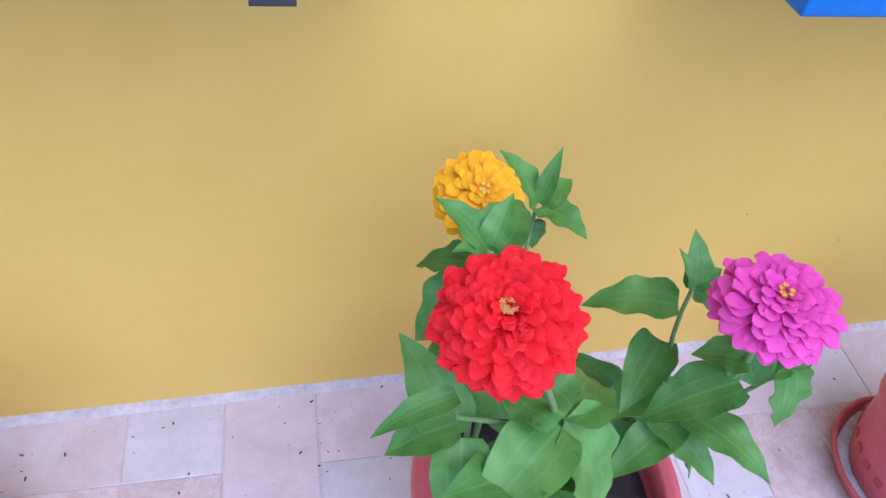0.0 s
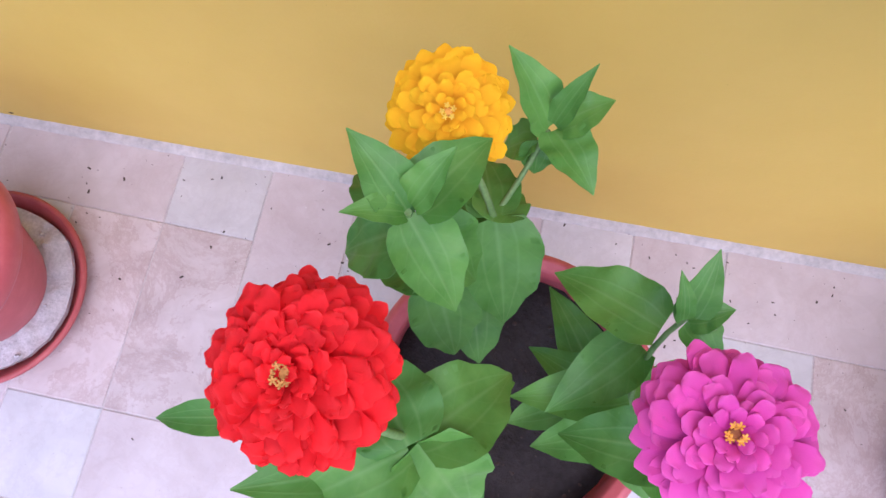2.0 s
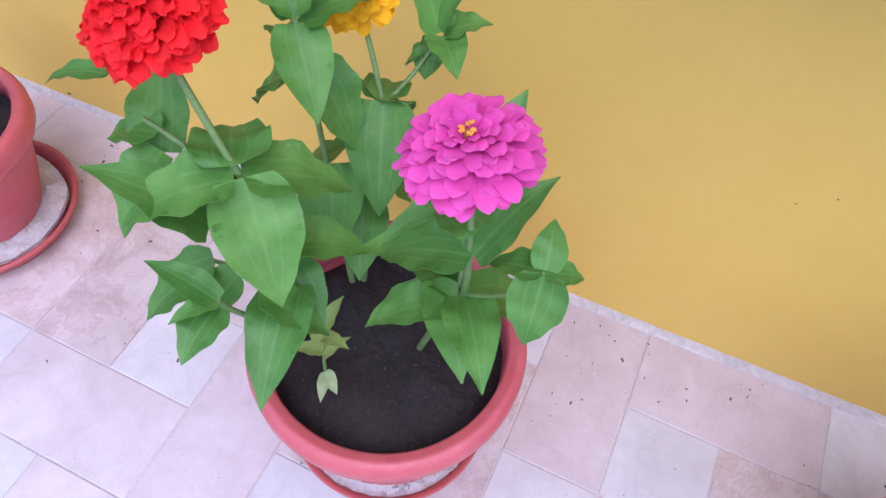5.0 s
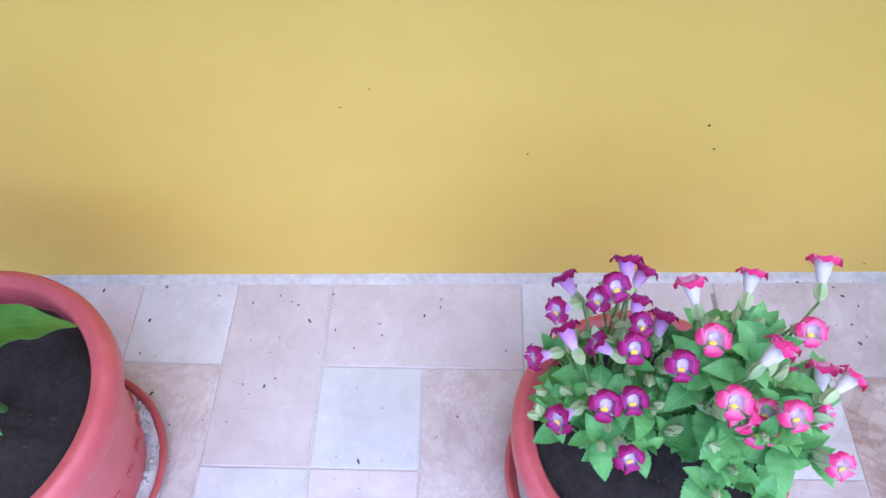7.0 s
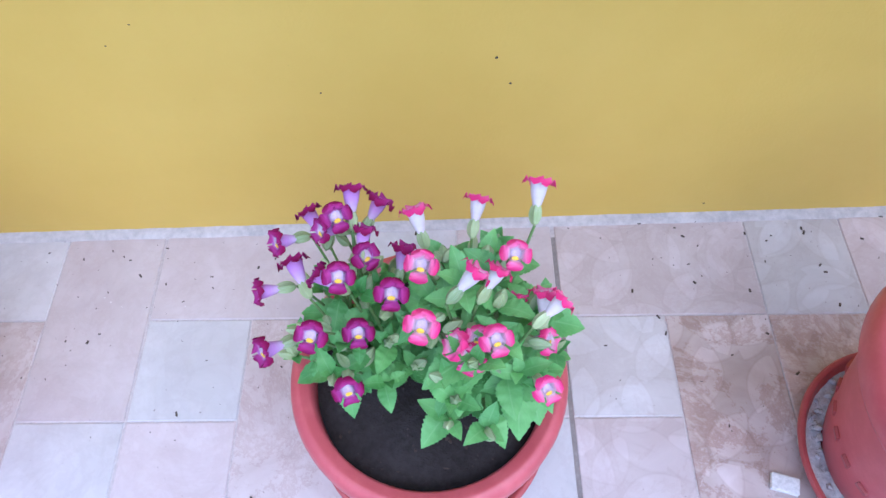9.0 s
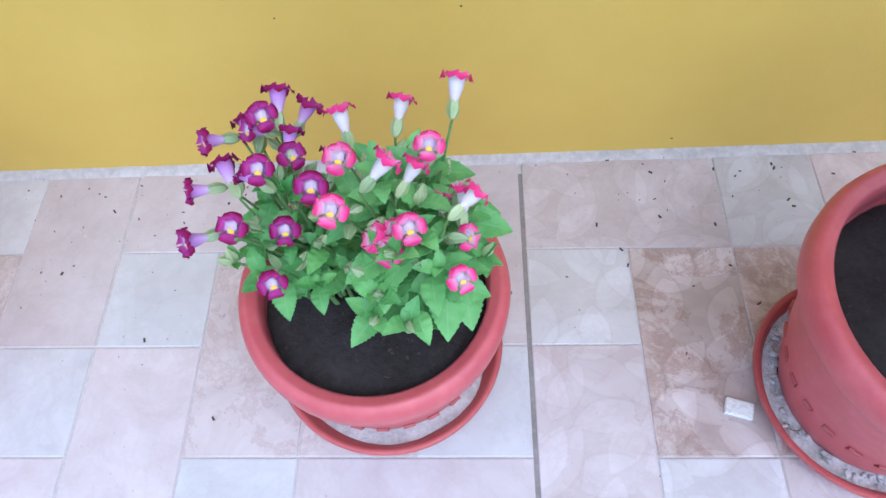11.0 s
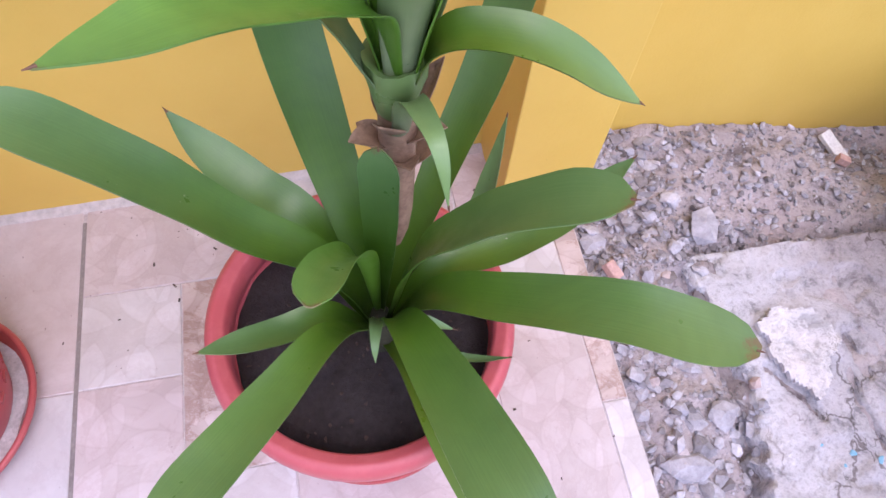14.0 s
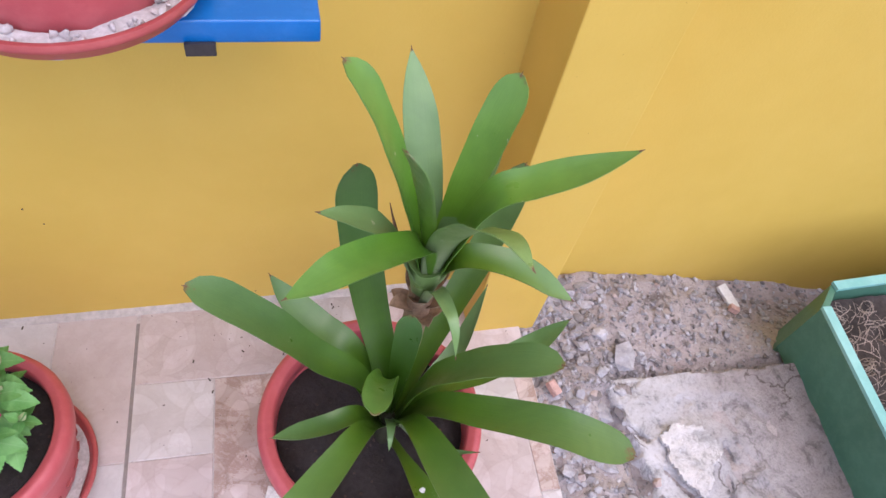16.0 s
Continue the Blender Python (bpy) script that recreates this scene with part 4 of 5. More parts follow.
stem(red_zinnia, curve_points((-0.283, -0.299, 0.43), (-0.325, -0.290, 0.43), (-0.345, -0.298, 0.455), 6), 0.0020, 0.0016)
leaf_pairs(red_zinnia, [
    (-0.282, -0.305, 0.440, -0.340, -0.346, 0.410, 0.042), (-0.278, -0.301, 0.440, -0.244, -0.334, 0.365, 0.050),
    (-0.279, -0.300, 0.440, -0.234, -0.255, 0.400, 0.046), (-0.282, -0.303, 0.450, -0.312, -0.262, 0.430, 0.046),
    (-0.339, -0.299, 0.430, -0.348, -0.344, 0.390, 0.034), (-0.343, -0.294, 0.440, -0.384, -0.299, 0.420, 0.028), (-0.344, -0.296, 0.424, -0.369, -0.241, 0.458, 0.036),
    (-0.351, -0.303, 0.490, -0.396, -0.311, 0.471, 0.015)])
leaf_pairs(red_zinnia, [
    (-0.286, -0.346, 0.360, -0.337, -0.347, 0.375, 0.020), (-0.286, -0.346, 0.360, -0.304, -0.374, 0.360, 0.014),
    (-0.288, -0.347, 0.350, -0.290, -0.388, 0.340, 0.030),
    (-0.268, -0.328, 0.350, -0.231, -0.309, 0.290, 0.030), (-0.320, -0.310, 0.330, -0.365, -0.352, 0.280, 0.040),
    (-0.300, -0.310, 0.330, -0.321, -0.352, 0.280, 0.032), (-0.290, -0.290, 0.400, -0.249, -0.327, 0.381, 0.048), (-0.300, -0.318, 0.400, -0.362, -0.338, 0.445, 0.040),
    (-0.275, -0.280, 0.350, -0.224, -0.253, 0.330, 0.036), (-0.275, -0.285, 0.330, -0.235, -0.307, 0.300, 0.032),
    (-0.262, -0.300, 0.330, -0.242, -0.383, 0.300, 0.042)])
stem(red_zinnia, curve_points((-0.275, -0.285, 0.30), (-0.300, -0.295, 0.31), (-0.325, -0.308, 0.33), 5), 0.0020, 0.0016)

# Yellow: main stem, a leafy shoot before the flower and one beside it.
stem(yellow_zinnia, curve_points((-0.268, -0.195, 0.155), (-0.262, -0.180, 0.30), (-0.258, -0.162, 0.39), 10), 0.0034, 0.0026)
stem(yellow_zinnia, curve_points((-0.258, -0.162, 0.39), (-0.272, -0.150, 0.43), (-0.292, -0.136, 0.460), 6), 0.0022, 0.0020)
stem(yellow_zinnia, curve_points((-0.258, -0.160, 0.385), (-0.245, -0.135, 0.395), (-0.236, -0.112, 0.420), 6), 0.0020, 0.0016)
stem(yellow_zinnia, curve_points((-0.275, -0.200, 0.155), (-0.290, -0.196, 0.33), (-0.303, -0.193, 0.468), 10), 0.0032, 0.0020)
leaf_pairs(yellow_zinnia, [
    (-0.304, -0.192, 0.468, -0.337, -0.166, 0.495, 0.027), (-0.305, -0.194, 0.470, -0.333, -0.205, 0.487, 0.016),
    (-0.300, -0.190, 0.466, -0.268, -0.145, 0.466, 0.034), (-0.302, -0.190, 0.472, -0.284, -0.165, 0.494, 0.019),
    (-0.303, -0.194, 0.465, -0.271, -0.229, 0.420, 0.036), (-0.308, -0.188, 0.450, -0.342, -0.161, 0.420, 0.030),
    (-0.301, -0.190, 0.430, -0.345, -0.198, 0.380, 0.050), (-0.297, -0.188, 0.430, -0.262, -0.199, 0.370, 0.042),
    (-0.257, -0.162, 0.390, -0.237, -0.213, 0.320, 0.050), (-0.259, -0.162, 0.390, -0.271, -0.112, 0.360, 0.036),
    (-0.288, -0.197, 0.340, -0.266, -0.236, 0.280, 0.048), (-0.288, -0.196, 0.340, -0.333, -0.167, 0.290, 0.048)])
leaf_pairs(yellow_zinnia, [
    (-0.259, -0.166, 0.395, -0.250, -0.128, 0.352, 0.034), (-0.260, -0.170, 0.380, -0.288, -0.140, 0.350, 0.034),
    (-0.262, -0.176, 0.350, -0.226, -0.176, 0.300, 0.040), (-0.262, -0.178, 0.340, -0.246, -0.140, 0.285, 0.038),
    (-0.264, -0.184, 0.310, -0.300, -0.214, 0.262, 0.040), (-0.264, -0.186, 0.300, -0.246, -0.236, 0.250, 0.042)])
leaf_pairs(yellow_zinnia, [
    (-0.236, -0.112, 0.424, -0.268, -0.088, 0.463, 0.028), (-0.234, -0.112, 0.428, -0.219, -0.093, 0.468, 0.015),
    (-0.232, -0.111, 0.424, -0.201, -0.092, 0.431, 0.026), (-0.233, -0.114, 0.424, -0.205, -0.149, 0.422, 0.029),
    (-0.240, -0.116, 0.412, -0.238, -0.130, 0.393, 0.022), (-0.241, -0.114, 0.410, -0.260, -0.117, 0.388, 0.025)])

# Pink: arching stem with a young shoot at its side.
stem(pink_zinnia, curve_points((-0.190, -0.235, 0.155), (-0.165, -0.255, 0.28), (-0.145, -0.266, 0.35), 8), 0.0034, 0.0028)
stem(pink_zinnia, curve_points((-0.145, -0.266, 0.35), (-0.138, -0.282, 0.41), (-0.149, -0.275, 0.482), 8), 0.0026, 0.0022)
stem(pink_zinnia, curve_points((-0.145, -0.266, 0.35), (-0.110, -0.272, 0.37), (-0.097, -0.274, 0.42), 6), 0.0020, 0.0015)
stem(pink_zinnia, curve_points((-0.150, -0.262, 0.34), (-0.160, -0.228, 0.37), (-0.152, -0.214, 0.44), 6), 0.0022, 0.0016)
leaf_pairs(pink_zinnia, [
    (-0.160, -0.219, 0.425, -0.217, -0.191, 0.395, 0.036), (-0.160, -0.222, 0.385, -0.208, -0.271, 0.372, 0.034),
    (-0.157, -0.250, 0.360, -0.228, -0.264, 0.349, 0.033), (-0.165, -0.248, 0.310, -0.219, -0.277, 0.258, 0.031),
    (-0.165, -0.245, 0.310, -0.208, -0.180, 0.312, 0.033), (-0.165, -0.258, 0.340, -0.124, -0.312, 0.312, 0.036),
    (-0.152, -0.215, 0.440, -0.147, -0.183, 0.466, 0.020), (-0.154, -0.216, 0.440, -0.164, -0.196, 0.462, 0.011),
    (-0.151, -0.214, 0.440, -0.131, -0.208, 0.450, 0.019), (-0.150, -0.215, 0.435, -0.128, -0.232, 0.425, 0.022)])
leaf_pairs(pink_zinnia, [
    (-0.143, -0.269, 0.350, -0.106, -0.330, 0.352, 0.036), (-0.147, -0.269, 0.345, -0.204, -0.291, 0.299, 0.032),
    (-0.142, -0.266, 0.345, -0.089, -0.213, 0.273, 0.043), (-0.146, -0.262, 0.330, -0.117, -0.290, 0.270, 0.022),
    (-0.148, -0.262, 0.340, -0.216, -0.225, 0.310, 0.032), (-0.097, -0.274, 0.420, -0.074, -0.261, 0.410, 0.019),
    (-0.097, -0.274, 0.420, -0.094, -0.296, 0.370, 0.034), (-0.098, -0.274, 0.420, -0.132, -0.269, 0.400, 0.022),
    (-0.097, -0.273, 0.422, -0.103, -0.242, 0.431, 0.020), (-0.140, -0.281, 0.420, -0.200, -0.282, 0.380, 0.038),
    (-0.139, -0.280, 0.420, -0.108, -0.236, 0.461, 0.028), (-0.140, -0.278, 0.440, -0.172, -0.262, 0.430, 0.030)])

# A withered seedling on the soil.
seedling = anchor("withered_seedling", (0, 0, 0.003), "small withered zinnia seedling with limp pale leaves in the soil", "seedling")
stem(seedling, curve_points((-0.255, -0.290, 0.160), (-0.262, -0.285, 0.190), (-0.266, -0.268, 0.222), 6), 0.0018, 0.0012)
leaf_pairs(seedling, [(-0.266, -0.268, 0.222, -0.258, -0.244, 0.246, 0.014), (-0.264, -0.272, 0.214, -0.238, -0.276, 0.222, 0.013),
                      (-0.262, -0.280, 0.205, -0.288, -0.288, 0.202, 0.013), (-0.262, -0.282, 0.198, -0.244, -0.262, 0.214, 0.012),
                      (-0.264, -0.276, 0.212, -0.284, -0.262, 0.226, 0.014), (-0.265, -0.270, 0.220, -0.276, -0.250, 0.236, 0.012)], M_LIMP, bow=0.25)
leaf_pairs(seedling, [(-0.258, -0.288, 0.182, -0.240, -0.300, 0.174, 0.012), (-0.257, -0.289, 0.180, -0.250, -0.312, 0.172, 0.010)], M_BUD, bow=0.2)

# ---- torenias ----
COR = {k: corolla_mesh("corolla", m, FLOWER_R, 0.62 if k == "blue" else 1.0) for k, m in (("purple", M_T_PURPLE), ("pink", M_T_PINK), ("blue", M_T_BLUE))}
TRUMPET = {"purple": trumpet_mesh("trumpet", M_TUBE_LILAC, FLOWER_R, 0.0175), "pink": trumpet_mesh("trumpet", M_TUBE_WHITE, FLOWER_R, 0.0175), "blue": trumpet_mesh("trumpet", M_TUBE_LILAC, FLOWER_R, 0.018)}


def torenia(shift, label, colour, spots, root, centre, radii, twigs, seed, size=1.0):
    rng = random.Random(seed)
    plant = anchor("torenia_plant", shift, label, "flowering plant", "torenias in pots")
    for k, (x, y, z, dx, dy, dz) in enumerate(spots):
        foot = (root[0] + rng.uniform(-0.02, 0.02), root[1] + rng.uniform(-0.02, 0.02), root[2])
        torenia_flower(plant, (x, y, z), (dx, dy, dz), COR[colour], TRUMPET[colour], rng, rng.uniform(0.92, 1.08), foot)
    torenia_leaves(plant, centre, radii, twigs, rng, root, size, TLEAVES_PALE if colour == "pink" else TLEAVES)
    return plant


torenia((0.005, 0.003, -0.002), "torenia with dark purple and lilac flowers in the low pot", "purple", [
    (0.276, -0.177, 0.315, 0.0, 0.85, 0.5), (0.294, -0.174, 0.297, 0.5, 0.6, 0.6), (0.240, -0.167, 0.275, -0.5, 0.7, 0.4), (0.267, -0.198, 0.313, 0.15, -0.5, 0.8),
    (0.255, -0.203, 0.305, -0.6, -0.3, 0.5), (0.284, -0.200, 0.302, 0.2, 0.7, 0.6), (0.227, -0.210, 0.303, -0.7, -0.4, 0.4), (0.235, -0.212, 0.284, -0.4, 0.8, 0.3),
    (0.252, -0.228, 0.294, -0.8, 0.35, 0.4), (0.271, -0.244, 0.318, 0.0, -0.5, 0.8), (0.213, -0.233, 0.280, -0.85, -0.3, 0.3), (0.285, -0.217, 0.296, 0.4, -0.3, 0.7),
    (0.308, -0.197, 0.273, 0.2, 0.7, 0.6), (0.302, -0.251, 0.307, 0.1, -0.6, 0.75), (0.278, -0.260, 0.271, 0.0, -0.6, 0.75), (0.253, -0.273, 0.299, -0.1, -0.45, 0.85),
    (0.223, -0.280, 0.293, -0.7, -0.5, 0.45), (0.272, -0.296, 0.264, 0.1, -0.7, 0.6)],
    (0.285, -0.235, 0.130), (0.270, -0.236, 0.220), (0.050, 0.060, 0.050), 15, 11, 1.12)
torenia((0.005, 0.003, -0.002), "torenia with pink and white flowers in the low pot", "pink", [
    (0.316, -0.192, 0.311, -0.25, 0.7, 0.6), (0.358, -0.186, 0.312, 0.2, 0.8, 0.5), (0.394, -0.190, 0.334, 0.15, 0.85, 0.5), (0.376, -0.238, 0.328, 0.0, -0.5, 0.85),
    (0.320, -0.238, 0.319, -0.1, -0.4, 0.9), (0.353, -0.249, 0.331, 0.65, 0.5, 0.5), (0.368, -0.237, 0.310, 0.5, 0.6, 0.5), (0.384, -0.235, 0.272, 0.2, 0.6, 0.7),
    (0.397, -0.244, 0.291, 0.1, 0.75, 0.6), (0.405, -0.257, 0.306, 0.7, 0.5, 0.4), (0.320, -0.282, 0.328, 0.0, -0.5, 0.85), (0.353, -0.275, 0.291, -0.2, -0.4, 0.9),
    (0.363, -0.283, 0.307, 0.1, -0.55, 0.8), (0.348, -0.285, 0.285, -0.3, -0.5, 0.8), (0.399, -0.271, 0.275, 0.6, -0.3, 0.6), (0.393, -0.306, 0.284, 0.15, -0.6, 0.75),
    (0.338, -0.276, 0.288, -0.6, 0.0, 0.6)],
    (0.360, -0.240, 0.130), (0.358, -0.250, 0.245), (0.054, 0.066, 0.050), 24, 23, 1.52)
torenia((0.012, 0.002, 0.0), "torenia with violet blue flowers in the tapered pot", "blue", [
    (-0.848, -0.182, 0.290, -0.1, -0.2, 0.95), (-0.825, -0.176, 0.296, 0.1, -0.1, 0.95), (-0.800, -0.180, 0.290, 0.3, 0.0, 0.9), (-0.777, -0.176, 0.286, 0.6, -0.1, 0.75),
    (-0.868, -0.205, 0.288, -0.4, -0.2, 0.85), (-0.866, -0.236, 0.284, -0.3, -0.5, 0.8), (-0.840, -0.212, 0.300, 0.0, -0.3, 0.95), (-0.815, -0.205, 0.302, 0.2, -0.3, 0.9),
    (-0.790, -0.205, 0.292, 0.3, -0.4, 0.85), (-0.768, -0.206, 0.276, 0.5, -0.4, 0.75), (-0.845, -0.248, 0.288, 0.0, -0.5, 0.85), (-0.815, -0.285, 0.262, 0.0, -0.7, 0.6),
    (-0.825, -0.238, 0.292, 0.3, -0.5, 0.8), (-0.795, -0.236, 0.285, 0.3, -0.5, 0.8), (-0.757, -0.222, 0.270, 0.5, -0.6, 0.6), (-0.775, -0.243, 0.262, 0.2, -0.7, 0.7),
    *[(-0.835 + 0.062 * math.cos(2.4 * k) * math.sqrt(k / 18), -0.210 + 0.048 * math.sin(2.4 * k) * math.sqrt(k / 18), 0.306 - 0.030 * k / 18 + 0.008 * math.sin(k * 1.7), 0.7 * math.cos(2.4 * k), 0.6 * math.sin(2.4 * k) - 0.25, 0.85) for k in range(18)]],
    (-0.805, -0.215, 0.142), (-0.800, -0.226, 0.225), (0.054, 0.056, 0.045), 9, 31)
torenia((0.012, 0.002, 0.0), "torenia with pale pink flowers behind the blue one", "pink", [
    (-0.885, -0.180, 0.285, -0.4, -0.1, 0.9), (-0.905, -0.200, 0.280, -0.6, -0.2, 0.8), (-0.900, -0.165, 0.288, -0.3, 0.1, 0.9), (-0.915, -0.225, 0.272, -0.7, -0.3, 0.7),
    (-0.895, -0.240, 0.270, -0.5, -0.5, 0.7)],
    (-0.865, -0.210, 0.142), (-0.885, -0.205, 0.225), (0.030, 0.035, 0.035), 4, 37)

# ---- bromeliad ----
brom = anchor("bromeliad", (0, 0, 0), "large green bromeliad with two tiers of broad strap leaves", "potted plant")
LOW, HIGH = Vector((0.789, -0.303, 0.0)), Vector((0.814, -0.257, 0.0))


def spline(points, n):
    """Points at even steps along a smooth line through the given ones."""
    p = [Vector(q) for q in points]
    p = [p[0] * 2 - p[1]] + p + [p[-1] * 2 - p[-2]]
    fine = []
    for a, b, c, d in zip(p, p[1:], p[2:], p[3:]):
        for k in range(12):
            u = k / 12
            fine.append(0.5 * (2 * b + (c - a) * u + (2 * a - 5 * b + 4 * c - d) * u**2 + (3 * b - a - 3 * c + d) * u**3))
    fine.append(p[-2])
    run = [0.0]
    for a, b in zip(fine, fine[1:]):
        run.append(run[-1] + (b - a).length)
    out, k = [], 0
    for i in range(n + 1):
        at = run[-1] * i / n
        while k < len(run) - 2 and run[k + 1] < at:
            k += 1
        out.append(fine[k].lerp(fine[k + 1], (at - run[k]) / max(1e-9, run[k + 1] - run[k])))
    return out


def channel_leaf(pts, width, profile, mat, fold, roll=0.0, droop=0.03, name="leaf", label="", spine=True):
    """A strap leaf along pts: a deep channel at its foot that flattens towards the end, with a faintly wavy edge."""
    n = len(pts) - 1
    across = 10
    out = pts[-1] - pts[0]
    flat = Vector((out.x, out.y, 0)).normalized()
    sideways = Matrix.Rotation(roll, 3, out.normalized()) @ Vector((flat.y, -flat.x, 0))
    verts, uv = [], []
    for k, p in enumerate(pts):
        u = k / n
        d = (pts[min(k + 1, n)] - pts[max(k - 1, 0)]).normalized()
        side = (sideways - d * sideways.dot(d)).normalized()
        up = side.cross(d)
        w = width / 2 * profile(u)
        bend = fold * (1.35 - 1.0 * u)
        for j in range(across + 1):
            v = 2 * j / across - 1
            a = v * bend
            rim = droop * w * math.sin(k * 0.75 + 2.0 * v + pts[-1].x * 60) * v * v
            verts.append(p + side * (w * math.sin(a) / bend) + up * (w * (1 - math.cos(a)) / bend + rim))
            uv.append((u, j / across))
    m = len(verts)
    cols = across + 1
    low = []
    for k in range(n + 1):
        d = (pts[min(k + 1, n)] - pts[max(k - 1, 0)]).normalized()
        side = (sideways - d * sideways.dot(d)).normalized()
        low += [q - side.cross(d) * 0.0010 for q in verts[k * cols:(k + 1) * cols]]
    faces = []
    for k in range(n):
        for j in range(across):
            a, b, c, e = k * cols + j, k * cols + j + 1, (k + 1) * cols + j + 1, (k + 1) * cols + j
            faces += [(a, b, c, e), (m + e, m + c, m + b, m + a)]
    edge = [k * cols for k in range(n + 1)] + [n * cols + j for j in range(1, cols)] + [k * cols + across for k in range(n - 1, -1, -1)] + list(range(across - 1, 0, -1))
    faces += [(a, b, m + b, m + a) for a, b in zip(edge, edge[1:] + edge[:1])]
    ob = put(name, mesh_of(name, verts + low, faces, mat, uv + uv), brom, label)
    if spine:
        d = (pts[-1] - pts[-3]).normalized()
        put("spine", mesh_of("spine", *tube([pts[-1] - d * 0.002, pts[-1], pts[-1] + d * 0.0025], [0.0008, 0.0006, 0.0002], 6), M_SPINE), ob, "brown dry leaf tip")
    return ob


def strap_leaf(centre, tip, arch, width, mat=None, profile=strap, fold=0.55, roll=0.0, **kw):
    """A leaf in the upright plane from the rosette's middle to its tip; arch gives (distance out, height) on the way."""
    tip = Vector(tip)
    out = Vector((tip.x - centre.x, tip.y - centre.y, 0)).normalized()
    pts = spline([Vector((centre.x, centre.y, 0)) + out * r + Vector((0, 0, z)) for r, z in arch] + [tip], 36)
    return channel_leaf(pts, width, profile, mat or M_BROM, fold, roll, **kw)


# Lower tier.
put("sheath", mesh_of("sheath", *moved(lathe([(0, 0.0), (0.013, 0.0), (0.012, 0.03), (0.010, 0.050), (0.008, 0.060), (0, 0.062)], 24, 0.12, 2.0), pose(LOW.x, LOW.y, 0.165)), M_STUMP), brom, "short stump of dark overlapping leaf bases")
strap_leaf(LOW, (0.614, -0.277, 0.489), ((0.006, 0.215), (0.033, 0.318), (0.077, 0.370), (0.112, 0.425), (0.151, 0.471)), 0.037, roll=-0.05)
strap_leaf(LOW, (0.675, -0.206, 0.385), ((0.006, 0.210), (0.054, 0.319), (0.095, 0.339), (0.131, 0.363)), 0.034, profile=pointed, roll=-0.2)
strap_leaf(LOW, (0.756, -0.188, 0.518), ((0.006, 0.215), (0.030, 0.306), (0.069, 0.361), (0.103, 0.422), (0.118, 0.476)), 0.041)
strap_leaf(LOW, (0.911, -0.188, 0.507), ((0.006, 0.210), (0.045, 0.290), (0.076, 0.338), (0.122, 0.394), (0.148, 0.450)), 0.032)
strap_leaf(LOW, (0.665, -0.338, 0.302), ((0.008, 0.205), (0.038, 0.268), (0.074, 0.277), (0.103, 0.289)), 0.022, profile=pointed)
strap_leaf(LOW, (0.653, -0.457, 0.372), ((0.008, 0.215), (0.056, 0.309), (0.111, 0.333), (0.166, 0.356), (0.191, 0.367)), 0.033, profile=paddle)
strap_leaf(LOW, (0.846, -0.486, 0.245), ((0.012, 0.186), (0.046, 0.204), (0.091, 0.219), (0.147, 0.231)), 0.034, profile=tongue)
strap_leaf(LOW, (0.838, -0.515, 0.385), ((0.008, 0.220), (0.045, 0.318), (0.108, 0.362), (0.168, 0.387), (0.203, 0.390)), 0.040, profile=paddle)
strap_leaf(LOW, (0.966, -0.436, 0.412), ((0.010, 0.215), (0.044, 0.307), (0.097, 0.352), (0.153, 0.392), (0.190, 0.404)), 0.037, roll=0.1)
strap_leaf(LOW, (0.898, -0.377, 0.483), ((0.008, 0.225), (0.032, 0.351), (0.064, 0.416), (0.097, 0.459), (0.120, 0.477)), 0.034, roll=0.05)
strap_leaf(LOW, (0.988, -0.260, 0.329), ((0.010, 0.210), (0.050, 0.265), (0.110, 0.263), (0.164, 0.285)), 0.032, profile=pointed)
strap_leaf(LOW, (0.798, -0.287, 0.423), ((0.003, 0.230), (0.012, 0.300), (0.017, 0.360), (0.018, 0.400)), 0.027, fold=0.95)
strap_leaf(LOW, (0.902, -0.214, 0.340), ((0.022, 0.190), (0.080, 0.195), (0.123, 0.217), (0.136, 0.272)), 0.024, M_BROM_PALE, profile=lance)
channel_leaf(spline([(0.787, -0.302, 0.235), (0.782, -0.305, 0.315), (0.775, -0.313, 0.352), (0.763, -0.336, 0.390), (0.755, -0.360, 0.418), (0.750, -0.378, 0.434)], 30), 0.028, strap, M_BROM_LIT_YOUNG, 1.35, 0.0, label="young leaf folded into a trough", spine=False)
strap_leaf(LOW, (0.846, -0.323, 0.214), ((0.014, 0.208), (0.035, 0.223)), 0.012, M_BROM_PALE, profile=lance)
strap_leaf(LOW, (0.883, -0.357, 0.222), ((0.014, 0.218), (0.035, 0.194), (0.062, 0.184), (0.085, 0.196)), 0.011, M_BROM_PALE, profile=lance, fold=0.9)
strap_leaf(LOW, (0.778, -0.357, 0.270), ((0.010, 0.242), (0.030, 0.280), (0.048, 0.284)), 0.012, M_BROM_PALE, profile=lance, spine=False)
# Withered leaves hanging at the foot.
for a, b, tip, w in (((0.796, -0.250, 0.188), (0.834, -0.190, 0.213), (0.774, -0.138, 0.224), 0.009), ((0.816, -0.222, 0.198), (0.806, -0.226, 0.194), (0.792, -0.246, 0.180), 0.014), ((0.800, -0.262, 0.217), (0.822, -0.212, 0.222), (0.802, -0.160, 0.218), 0.006)):
    v, f, uv = blade(a, b, tip, w / 2, lance, 10, n_across=4, fold=0.6, wave=0.3, thick=0.0006, twist=1.2, seed=w * 900)
    put("withered_leaf", mesh_of("withered_leaf", v, f, M_DRY, uv), brom, "withered brown leaf")
